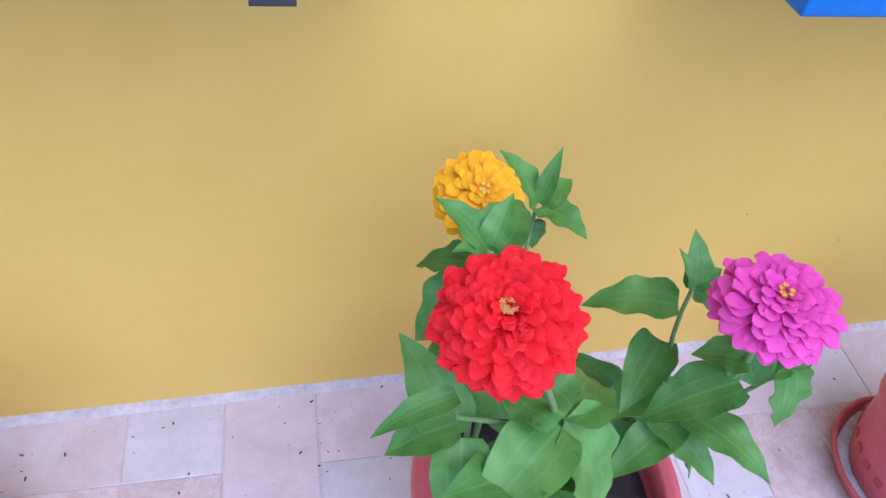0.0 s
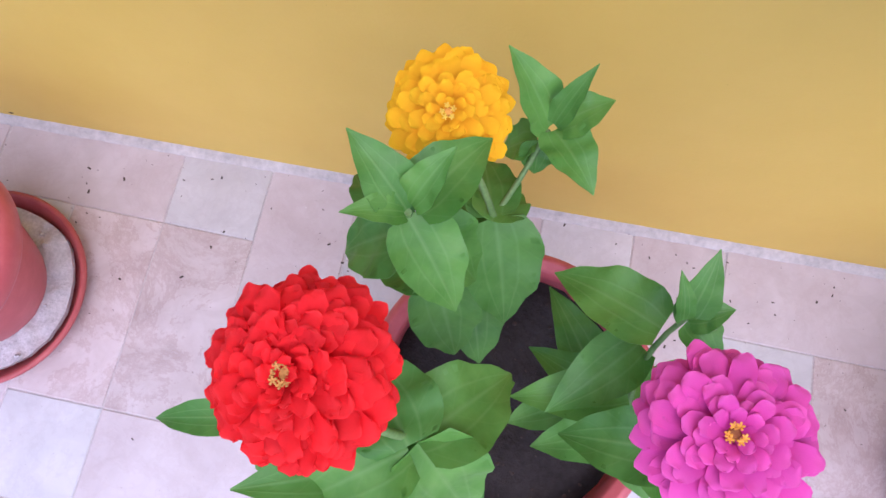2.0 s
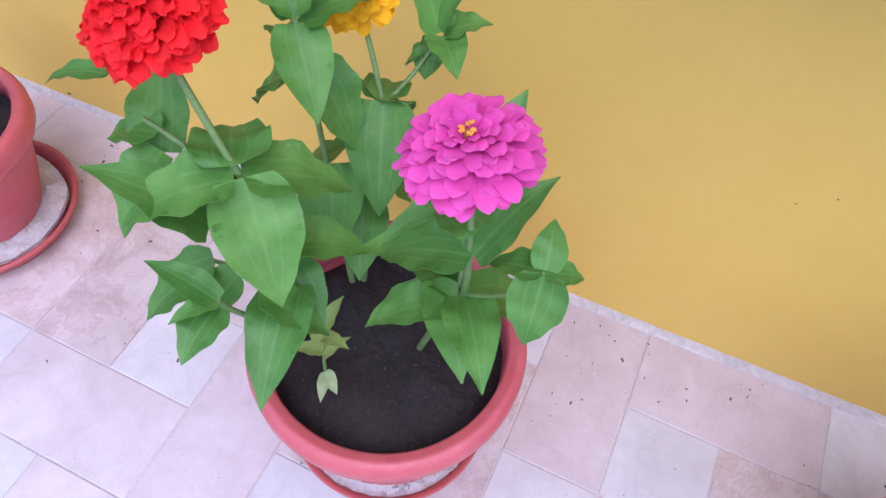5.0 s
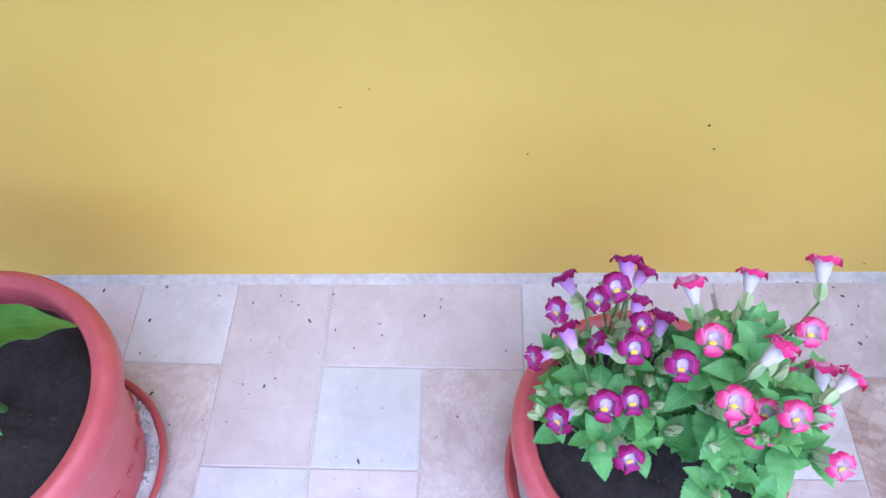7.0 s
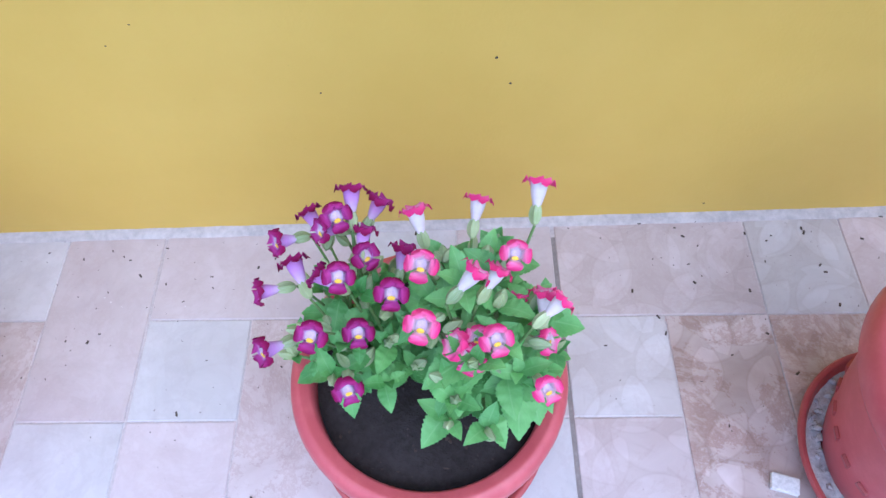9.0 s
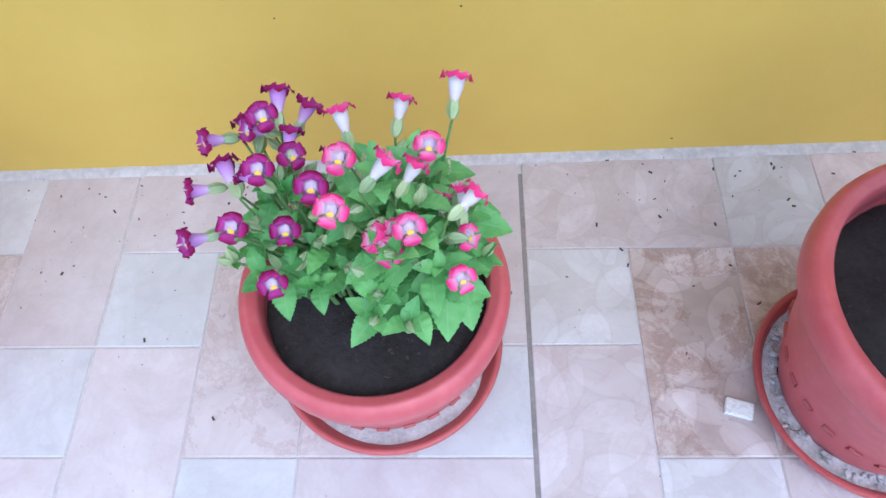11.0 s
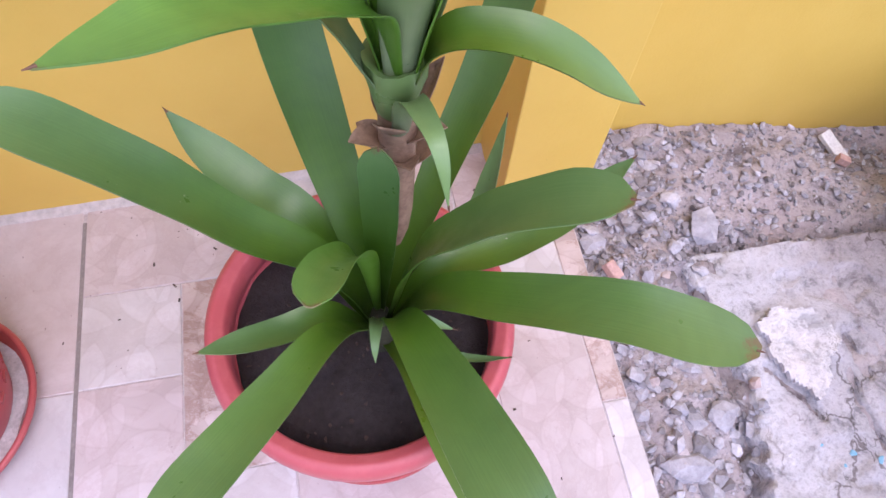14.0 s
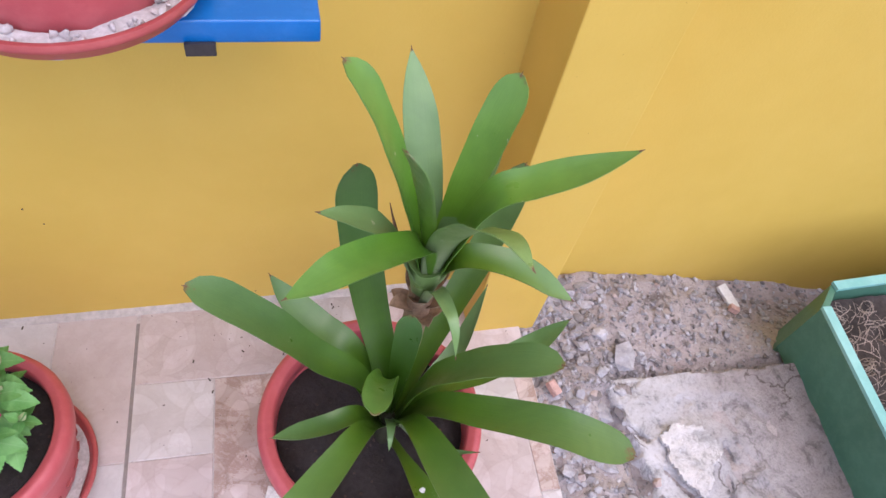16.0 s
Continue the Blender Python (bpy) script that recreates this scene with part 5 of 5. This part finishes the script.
put("white_fluff", mesh_of("white_fluff", *moved(rock(random.Random(8), 0.008, 0.4), pose(0.812, -0.389, 0.2265)), M_CHIP, smooth=False), brom, "speck of white fluff")
# Upper tier on its own stalk.
put("stalk", mesh_of("stalk", *tube(curve_points((0.798, -0.285, 0.165), (0.812, -0.252, 0.27), (0.816, -0.249, 0.42), 10), 0.0125, 12), M_DRY), brom, "stalk wrapped in dry brown leaf bases")
rng_b = random.Random(4)
for k in range(9):
    a = k * 2.4
    b0 = Vector((0.815 + 0.010 * math.cos(a), -0.250 + 0.010 * math.sin(a), 0.355 + 0.006 * k))
    v, f, uv = blade(b0, b0 + Vector((0.012 * math.cos(a), 0.012 * math.sin(a), 0.014)), b0 + Vector((0.022 * math.cos(a), 0.022 * math.sin(a), 0.030 + rng_b.uniform(-0.02, 0.01))), 0.010, lance, 8, n_across=4, fold=0.4, thick=0.0008)
    put("dry_scale", mesh_of("dry_scale", v, f, M_DRY, uv), brom, "dry brown leaf scale")
strap_leaf(HIGH, (0.688, -0.345, 0.570), ((0.004, 0.450), (0.012, 0.495), (0.025, 0.511), (0.068, 0.540), (0.103, 0.557), (0.128, 0.563)), 0.032, M_BROM_LIT_YOUNG, profile=pointed, roll=-0.1)
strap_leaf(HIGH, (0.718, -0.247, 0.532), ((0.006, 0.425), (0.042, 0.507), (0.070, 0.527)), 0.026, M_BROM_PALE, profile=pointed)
strap_leaf(HIGH, (0.738, -0.220, 0.658), ((0.004, 0.430), (0.024, 0.522), (0.048, 0.598), (0.068, 0.642)), 0.030, M_BROM_LIT_YOUNG)
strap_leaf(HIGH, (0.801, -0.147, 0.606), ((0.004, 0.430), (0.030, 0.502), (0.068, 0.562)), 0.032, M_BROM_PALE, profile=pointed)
strap_leaf(HIGH, (0.868, -0.213, 0.636), ((0.004, 0.430), (0.024, 0.517), (0.048, 0.588)), 0.032, M_BROM_LIT_YOUNG)
strap_leaf(HIGH, (0.947, -0.277, 0.619), ((0.006, 0.430), (0.034, 0.549), (0.067, 0.576), (0.105, 0.598)), 0.032, M_BROM_LIT_YOUNG, profile=pointed, roll=0.1)
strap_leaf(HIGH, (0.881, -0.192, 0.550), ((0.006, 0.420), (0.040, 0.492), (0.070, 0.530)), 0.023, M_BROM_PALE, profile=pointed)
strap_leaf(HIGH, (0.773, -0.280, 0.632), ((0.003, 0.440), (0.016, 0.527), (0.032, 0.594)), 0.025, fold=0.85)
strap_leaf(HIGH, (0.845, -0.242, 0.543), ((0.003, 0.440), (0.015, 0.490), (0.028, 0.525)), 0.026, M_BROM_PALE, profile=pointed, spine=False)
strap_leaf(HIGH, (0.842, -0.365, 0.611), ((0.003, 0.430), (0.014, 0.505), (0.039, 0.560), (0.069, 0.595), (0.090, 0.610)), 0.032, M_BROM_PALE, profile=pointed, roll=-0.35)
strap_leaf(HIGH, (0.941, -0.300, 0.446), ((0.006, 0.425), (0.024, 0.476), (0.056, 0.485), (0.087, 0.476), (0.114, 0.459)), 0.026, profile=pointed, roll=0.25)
strap_leaf(HIGH, (0.827, -0.335, 0.428), ((0.006, 0.400), (0.021, 0.448), (0.050, 0.461), (0.067, 0.454)), 0.016, M_BROM_PALE, profile=lance)
put("sheath", mesh_of("sheath", *moved(lathe([(0, 0.0), (0.011, 0.0), (0.014, 0.016), (0.018, 0.034), (0.018, 0.044), (0.014, 0.042), (0, 0.026)], 24, 0.16, 5.0), pose(HIGH.x, HIGH.y + 0.004, 0.414)), M_BROM_PALE, [(0.5, 0.2)] * 122), brom, "cup of grey-green leaf bases")
put("dry_leaf", mesh_of("dry_leaf", *tube(curve_points((0.804, -0.236, 0.42), (0.789, -0.224, 0.46), (0.782, -0.216, 0.498), 6), [0.003, 0.003, 0.0026, 0.002, 0.0016, 0.001, 0.0004], 6), M_SPINE), brom, "thin dry brown leaf")

# ---- shelves ----
def shelf(x0, x1, z0, label, arms):
    ob = anchor("wall_shelf", ((x0 + x1) / 2, 0, z0), label, "shelf", "wall shelves")
    ob.matrix_basis = Matrix.Identity(4)
    put("board", mesh_of("board", *box(x0, x1, -0.145, 0.0, z0, z0 + 0.020, 0.002), M_BLUE), ob)
    for x in arms:
        arm = join(box(x - 0.011, x + 0.011, -0.1485, -0.0005, z0 - 0.0048, z0 - 0.0005, 0.0006), box(x - 0.011, x + 0.011, -0.1500, -0.1465, z0 - 0.008, z0 + 0.003, 0.0006))
        put("bracket", mesh_of("bracket", *arm, M_BLACK, smooth=False), ob, "flat black metal bracket")
    return ob


shelf(-0.145, 0.730, 0.611, "bright blue vinyl-covered shelf board on black brackets", (-0.030, 0.642))
shelf(-1.200, -0.349, 0.626, "bright blue vinyl-covered shelf board on black brackets", (-1.110, -0.438))
SHELF_POT = (0.557, -0.103)
flower_pot(SHELF_POT, 0.098, 0.825, 0.070, 0.636, 0.805, "terracotta-coloured plastic pot on the blue shelf")
saucer(SHELF_POT, 0.100, 0.6315, "terracotta plastic saucer with white crumbs on the blue shelf", 0.024)
fill_ring("saucer_fill", SHELF_POT, 0.070, 0.090, 0.645, 5.5, 0.003, "white foam crumbs and pebbles lying in a pot saucer", 60)

# ---- broken ground beside the porch ----
def height_sheet(x0, x1, y0, y1, step, z_of):
    nx, ny = int((x1 - x0) / step), int((y1 - y0) / step)
    verts = []
    for j in range(ny + 1):
        for i in range(nx + 1):
            x, y = x0 + (x1 - x0) * i / nx, y0 + (y1 - y0) * j / ny
            verts.append((x, y, z_of(x, y)))
    faces = [(j * (nx + 1) + i, j * (nx + 1) + i + 1, (j + 1) * (nx + 1) + i + 1, (j + 1) * (nx + 1) + i) for j in range(ny) for i in range(nx)]
    return verts, faces


EDGE = ((-0.16, 1.160), (-0.24, 1.163), (-0.30, 1.171), (-0.36, 1.178), (-0.43, 1.166), (-0.50, 1.155), (-0.60, 1.165), (-0.80, 1.18), (-1.30, 1.20))


def edge_at(y):
    for (y0, x0), (y1, x1) in zip(EDGE, EDGE[1:]):
        if y1 <= y <= y0:
            return x0 + (x1 - x0) * (y0 - y) / (y0 - y1)
    return 1.16


def dirt_z(x, y):
    away = max(0.0, min(1.0, (y + 0.24) / 0.2))
    fall = -0.006 - away * 0.139 * max(0.0, (x - 1.12) / 0.60) ** 1.35
    n = 0.018 * noise.noise((x * 7, y * 7, 0)) + 0.010 * noise.noise((x * 22, y * 22, 2)) + 0.005 * noise.noise((x * 60, y * 60, 5))
    if x > 1.18:
        fall -= 0.020 * math.exp(-(((y + 0.196 + 0.04 * (x - 1.2)) / 0.018) ** 2))
    if y < -0.22:
        fall -= 0.020 * math.exp(-((x - edge_at(y) + 0.004) / 0.012) ** 2)
    return min(-0.008, fall + n) if x < 1.065 else fall + n


dirt = new("dirt", mesh_of("dirt", *height_sheet(0.985, 2.30, -1.45, -0.0005, 0.009, dirt_z), M_DIRT))
tagged(dirt, "loose grey dirt and mortar dust beside the porch", "dirt", "", "structure")

CRACKS = (((1.323, -0.341), (1.326, -0.388)), ((1.311, -0.390), (1.301, -0.422), (1.305, -0.464), (1.330, -0.53)), ((1.217, -0.365), (1.234, -0.393), (1.251, -0.423)), ((1.160, -0.215), (1.170, -0.28), (1.200, -0.31)))
FLAKE = [Vector(p) for p in ((1.217, -0.316), (1.243, -0.295), (1.293, -0.305), (1.314, -0.346), (1.279, -0.380), (1.251, -0.413), (1.221, -0.363))]


def in_flake(x, y):
    """Distance inside the loose crust's outline (negative outside)."""
    p, inside, best = Vector((x, y)), False, 9.0
    for a, b in zip(FLAKE, FLAKE[1:] + FLAKE[:1]):
        if (a.y > y) != (b.y > y) and x < a.x + (y - a.y) * (b.x - a.x) / (b.y - a.y):
            inside = not inside
        u = max(0.0, min(1.0, (p - a).dot(b - a) / (b - a).length_squared))
        best = min(best, (p - a.lerp(b, u)).length)
    return best if inside else -best


def line_gap(x, y, line):
    best = 9.0
    p = Vector((x, y))
    for a, b in zip(line, line[1:]):
        a, b = Vector(a), Vector(b)
        u = max(0.0, min(1.0, (p - a).dot(b - a) / (b - a).length_squared))
        best = min(best, (p - a.lerp(b, u)).length)
    return best


def slab_z(x, y):
    n = 0.0025 * noise.noise((x * 9, y * 9, 3)) + 0.0022 * noise.noise((x * 30, y * 30, 7)) + 0.0014 * noise.noise((x * 90, y * 90, 9))
    jag = 0.006 * noise.noise((x * 25, y * 25, 4)) + 0.007 * noise.noise((x * 60, y * 60, 8))
    edge_x = edge_at(y) + 1.6 * jag
    edge_y = -0.2035 - 0.042 * max(0.0, x - 1.20) + 0.7 * jag
    z = 0.003 + n
    wob = 0.010 * noise.noise((x * 40, y * 40, 1))
    gap = min(line_gap(x + wob, y - wob, c) for c in CRACKS)
    z -= 0.022 * max(0, 1 - gap / 0.0050)
    pit = noise.noise((x * 16 + 3, y * 16, 6)) + 0.5 * noise.noise((x * 45, y * 45, 2))
    z -= 0.004 * max(0.0, min(1.0, (pit - 0.22) / 0.06)) if x < 1.42 else 0.0
    inside = min((x - edge_x) / 0.008, (edge_y - y) / 0.006)
    return z if inside > 1 else max(-0.06, z - 0.045 * (1 - max(-0.3, inside)))


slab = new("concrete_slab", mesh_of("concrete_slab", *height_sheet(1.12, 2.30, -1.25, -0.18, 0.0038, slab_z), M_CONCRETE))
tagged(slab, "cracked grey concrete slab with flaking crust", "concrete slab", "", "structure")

def crust_shape(step=0.0034, x0=1.205, y0=-0.425):
    """A thin loose plate of crust with a ragged outline, a little proud of the slab."""
    grid, verts, faces = {}, [], []
    for i in range(36):
        for j in range(42):
            x, y = x0 + i * step, y0 + j * step
            if in_flake(x, y) + 0.008 * noise.noise((x * 50, y * 50, 5)) + 0.004 * noise.noise((x * 120, y * 120, 1)) > 0:
                grid[i, j] = len(verts)
                verts.append((x, y, slab_z(x, y) * 0.3 + 0.0115 + 0.003 * noise.noise((x * 25, y * 25, 3)) + 0.0015 * noise.noise((x * 80, y * 80, 4))))
    n = len(verts)
    verts += [(x, y, z - 0.0075) for x, y, z in verts]
    edges = {}
    for i, j in grid:
        q = [(i, j), (i + 1, j), (i + 1, j + 1), (i, j + 1)]
        if all(k in grid for k in q):
            a = [grid[k] for k in q]
            faces += [tuple(a), tuple(n + k for k in reversed(a))]
            for e in zip(a, a[1:] + a[:1]):
                edges[e] = 1
    faces += [(b, a, n + a, n + b) for a, b in edges if (b, a) not in edges]
    return verts, faces


put("crust_plate", mesh_of("crust_plate", *crust_shape(), M_CRUST, smooth=False), slab, "pale loose plate of concrete crust")
for k, (x, y, size) in enumerate(((1.267, -0.467, 0.010), (1.252, -0.478, 0.006), (1.290, -0.480, 0.012), (1.312, -0.470, 0.007), (1.236, -0.452, 0.005))):
    speck = new("paint_fleck", mesh_of("paint_fleck", *rock(random.Random(k), size, 0.22), M_FLECK, smooth=False))
    speck.matrix_basis = pose(x, y, slab_z(x, y) + 0.0010, 0, 0, 50 * k)
    tagged(speck, "small fleck of pale blue paint on the concrete", "paint fleck", "flecks of blue paint")

rng = random.Random(21)
shapes = []
for _ in range(3200):
    x, y = rng.uniform(1.045, 1.192), rng.uniform(-0.95, -0.02)
    x += 0.10 * max(0, -y - 0.5) * rng.random()
    s = rng.choice((0.003, 0.003, 0.004, 0.004, 0.005, 0.006, 0.008, 0.011, 0.016, 0.026)) * rng.uniform(0.8, 1.2)
    shapes.append(moved(rock(rng, s, rng.uniform(0.25, 0.55)), pose(x, y, dirt_z(x, y) + s * rng.uniform(0.0, 0.16), rng.uniform(-18, 18), rng.uniform(-18, 18), rng.uniform(0, 360))))
for _ in range(3400):
    x, y = 1.06 + 0.80 * rng.random() ** 1.4, rng.uniform(-0.22, -0.005)
    s = rng.choice((0.002, 0.003, 0.003, 0.004, 0.005, 0.007, 0.010, 0.016))
    shapes.append(moved(rock(rng, s), pose(x, y, dirt_z(x, y) + s * 0.2, rng.uniform(-25, 25), rng.uniform(-25, 25), rng.uniform(0, 360))))
tagged(new("gravel", mesh_of("gravel", *join(*shapes), M_ROCK, smooth=False)), "loose broken mortar and gravel beside the tiles", "gravel", "", "stuff")
for x, y, s, flat, turn in ((1.215, -0.174, 0.080, 0.45, -12), (1.082, -0.443, 0.058, 0.3, 60), (1.098, -0.478, 0.062, 0.25, 110), (1.110, -0.400, 0.038, 0.4, 15), (1.145, -0.398, 0.046, 0.35, 75), (1.066, -0.358, 0.030, 0.5, 30), (1.071, -0.165, 0.046, 0.35, 5), (1.150, -0.520, 0.060, 0.3, 110), (1.105, -0.560, 0.045, 0.5, 10), (1.175, -0.600, 0.055, 0.4, 80), (1.130, -0.340, 0.035, 0.5, 40),
                            (1.150, -0.255, 0.050, 0.5, 150), (1.165, -0.390, 0.040, 0.6, 200)):
    r = new("rubble_stone", mesh_of("rubble_stone", *rock(rng, s, flat), M_ROCK, smooth=False))
    r.matrix_basis = pose(x, y, dirt_z(x, y) + s * flat * 0.18, 4, -5, turn)
    tagged(r, "angular grey lump of broken mortar in the gravel", "stone", "lumps of rubble")
for x, y, w, d, turn in ((1.078, -0.212, 0.014, 0.024, 25), (1.487, -0.085, 0.012, 0.018, 60)):
    r = new("brick_shard", mesh_of("brick_shard", *box(-w / 2, w / 2, -d / 2, d / 2, -0.006, 0.006, 0.002), M_BRICK, smooth=False))
    r.matrix_basis = pose(x, y, dirt_z(x, y) + 0.010, 12, 8, turn)
    tagged(r, "salmon pink shard of brick in the gravel", "brick shard", "brick shards")
r = new("plaster_shard", mesh_of("plaster_shard", *box(-0.010, 0.010, -0.026, 0.026, -0.004, 0.004, 0.0015), M_CHIP, smooth=False))
r.matrix_basis = pose(1.502, -0.050, dirt_z(1.502, -0.050) + 0.012, 14, 0, 20)
tagged(r, "pale grey plaster shard on the dirt", "plaster shard")

# ---- green planter box ----
planter = anchor("planter_box", (0, 0, 0), "green planter box with turquoise rim and dry rooty soil", "planter box")
OUTLINE = [Vector(p) for p in ((1.462, -0.95), (1.510, -0.180), (1.553, -0.139), (2.15, -0.120), (2.15, -0.95))]


def wall_run(a, b, z0, z1, thick, mat, name, cut=0.0, over=0.0):
    d = (b - a).normalized()
    inward = Vector((d.y, -d.x))
    a2, b2 = a + d * cut, b - d * cut
    p = [a2 - inward * over, b2 - inward * over, b2 + inward * (thick + over), a2 + inward * (thick + over)]
    verts = [(q.x, q.y, z) for z in (z0, z1) for q in p]
    faces = [(3, 2, 1, 0), (4, 5, 6, 7)] + [(k, (k + 1) % 4, 4 + (k + 1) % 4, 4 + k) for k in range(4)]
    return put(name, mesh_of(name, verts, faces, mat, smooth=False), planter)


wall_run(OUTLINE[0], OUTLINE[1], -0.02, 0.112, 0.012, M_BOX, "side_panel")
wall_run(OUTLINE[1], OUTLINE[2], -0.15, 0.112, 0.010, M_BOX, "corner_panel")
wall_run(OUTLINE[2], OUTLINE[3], -0.16, 0.112, 0.012, M_BOX, "end_panel")
wall_run(OUTLINE[3], OUTLINE[4], -0.02, 0.112, 0.012, M_BOX, "side_panel")
wall_run(OUTLINE[4], OUTLINE[0], -0.02, 0.112, 0.012, M_BOX, "end_panel")
for a, b in ((0, 1), (2, 3), (3, 4), (4, 0)):
    wall_run(OUTLINE[a], OUTLINE[b], 0.1125, 0.119, 0.012, M_BOX_RIM, "rim_strip", 0.0, 0.002)
soil_v, soil_f = height_sheet(0.0, 1.0, -0.935, -0.153, 0.016, lambda x, y: 0.0)


def soil_point(u, y):
    """Soil between the slanting side panel and the far one."""
    x0 = (1.476 + 0.0623 * (y + 0.95)) + max(0.0, y + 0.200) * 0.9
    x = x0 + (2.138 - x0) * u
    return x, y, 0.078 + 0.020 * noise.noise((x * 12, y * 12, 2)) + 0.012 * noise.noise((x * 40, y * 40, 3))


soil_v = [soil_point(v[0], v[1]) for v in soil_v]
put("soil", mesh_of("soil", soil_v, soil_f, M_DRYSOIL), planter, "dry brown soil full of roots")
rng = random.Random(9)
roots = []
for _ in range(1100):
    x, y = 1.535 + 0.54 * rng.random() ** 1.5, rng.uniform(-0.70, -0.175)
    a, ln = rng.uniform(0, 6.28), rng.uniform(0.010, 0.040)
    p = Vector((x, y, 0.088 + 0.02 * noise.noise((x * 12, y * 12, 2))))
    q = p + Vector((ln * math.cos(a), ln * math.sin(a), rng.uniform(-0.006, 0.012)))
    q.x, q.y = min(2.12, max(1.530, q.x)), min(-0.165, q.y)
    roots.append(tube(curve_points(p, (p + q) / 2 + Vector((rng.uniform(-0.012, 0.012), rng.uniform(-0.012, 0.012), 0.014)), q, 5), rng.choice((0.0004, 0.0006, 0.0009)), 4))
tagged(new("dry_roots", mesh_of("dry_roots", *join(*roots), M_ROOT)), "tangle of thin dry roots on the planter soil", "roots", "", "stuff")

# Earth heaped behind the planter, with a small weed on it.
heap_v, heap_f = height_sheet(1.88, 2.40, -0.112, -0.001, 0.012, lambda x, y: -0.16 + 0.20 * max(0, min(1, (x - 1.93) / 0.22)) + 0.02 * noise.noise((x * 20, y * 20, 1)))
tagged(new("earth_heap", mesh_of("earth_heap", heap_v, heap_f, M_DRYSOIL)), "dark earth heaped between planter and wall", "earth", "", "stuff")
weed = anchor("weed", (0, 0, 0), "small green weed with round leaves behind the planter", "weed")
for k in range(7):
    a = k * 0.9
    leaf(weed, (2.06, -0.055, 0.0), (2.06 + 0.045 * math.cos(a), -0.055 + 0.035 * math.sin(a), 0.055 + 0.01 * (k % 3)), 0.030, M_TLEAF)

# ---- small litter ----
strip_v, strip_f = height_sheet(-2.6, 0.967, -0.015, 0.0, 0.005, lambda x, y: 0.0006 + 0.004 * max(0, 1 + y / 0.015) + 0.0010 * noise.noise((x * 40, y * 40, 0)) - (0.004 if y < -0.0145 else 0))
structure("trim_cement", (strip_v, strip_f), M_CEMENT, "rough grey cement fillet along the foot of the wall", "trim", True)
chip = new("plaster_chip", mesh_of("plaster_chip", *box(-0.013, 0.013, -0.008, 0.008, 0.0, 0.006, 0.0015), M_CHIP, smooth=False))
chip.matrix_basis = pose(0.655, -0.307, 0.0003, 0, 0, -18)
tagged(chip, "small white chip of plaster lying on the tiles", "chip")
for x, z, s in ((0.391, 0.254, 0.0022), (0.405, 0.223, 0.0016), (0.236, 0.217, 0.0013), (0.098, 0.299, 0.0014), (0.071, 0.278, 0.0011), (0.642, 0.023, 0.0016), (-0.86, 0.012, 0.0030)):
    put("speck", mesh_of("speck", *moved(rock(random.Random(int(x * 900)), s * 2.2, 0.5), pose(x, -0.0004, z, 90)), M_SPECK), wall)
rng = random.Random(77)
bits = []
for _ in range(380):
    x, y = rng.uniform(-1.1, 1.03), -abs(rng.gauss(0, 0.16)) - 0.004
    s = rng.choice((0.0005, 0.0007, 0.0009, 0.0013, 0.002))
    bits.append(moved(box(-s * rng.uniform(0.6, 1.6), s, -s * 0.5, s * 0.5, 0, s * 0.4), pose(x, y, 0.0002, 0, 0, rng.uniform(0, 360))))
for x, y in ((0.154, -0.033), (0.611, -0.019), (0.719, -0.033), (0.712, -0.040), (0.534, -0.385), (-0.735, -0.105)):
    bits.append(moved(rock(rng, 0.004, 0.6), pose(x, y, 0.001)))
tagged(new("floor_debris", mesh_of("floor_debris", *join(*bits), M_SPECK, smooth=False)), "scattered dark crumbs and bits of dry leaf on the tiles", "debris", "", "stuff")
white_bits = [moved(rock(rng, 0.0022, 0.6), pose(x, y, 0.0006)) for x, y in ((-0.022, -0.092), (-0.009, -0.098), (-0.030, -0.086), (0.06, -0.10), (-0.48, -0.05))]
tagged(new("white_crumbs", mesh_of("white_crumbs", *join(*white_bits), M_CHIP, smooth=False)), "tiny white crumbs on the tiles", "debris", "", "stuff")

# ---- floor tiles ----
put("tile_joint", mesh_of("tile_joint", *moved(box(-0.0024, 0.0024, -1.5, 0.10, -0.0030, -0.0007), GRID), M_GROUT_DARK, smooth=False), floor, "dark dirty joint between tiles")
for i in range(I_LEFT, 6):
    for j in range(0, J_LAST):
        c = PATTERN[j % 4][i % 4]
        if (i % 4 and i > I_LEFT and PATTERN[j % 4][i % 4 - 1] == c) or (j % 4 and PATTERN[j % 4 - 1][i % 4] == c):
            continue
        w = 2 if i % 4 < 3 and PATTERN[j % 4][i % 4 + 1] == c else 1
        h = 2 if j % 4 < 3 and PATTERN[j % 4 + 1][i % 4] == c else 1
        tile_piece(i, j, w, min(h, J_LAST - j), ("W" if i >= 0 else "w") if c in WHITE else ("b" if i >= 0 else "m") if c in BROWN else ("P" if i >= 0 else "p"))
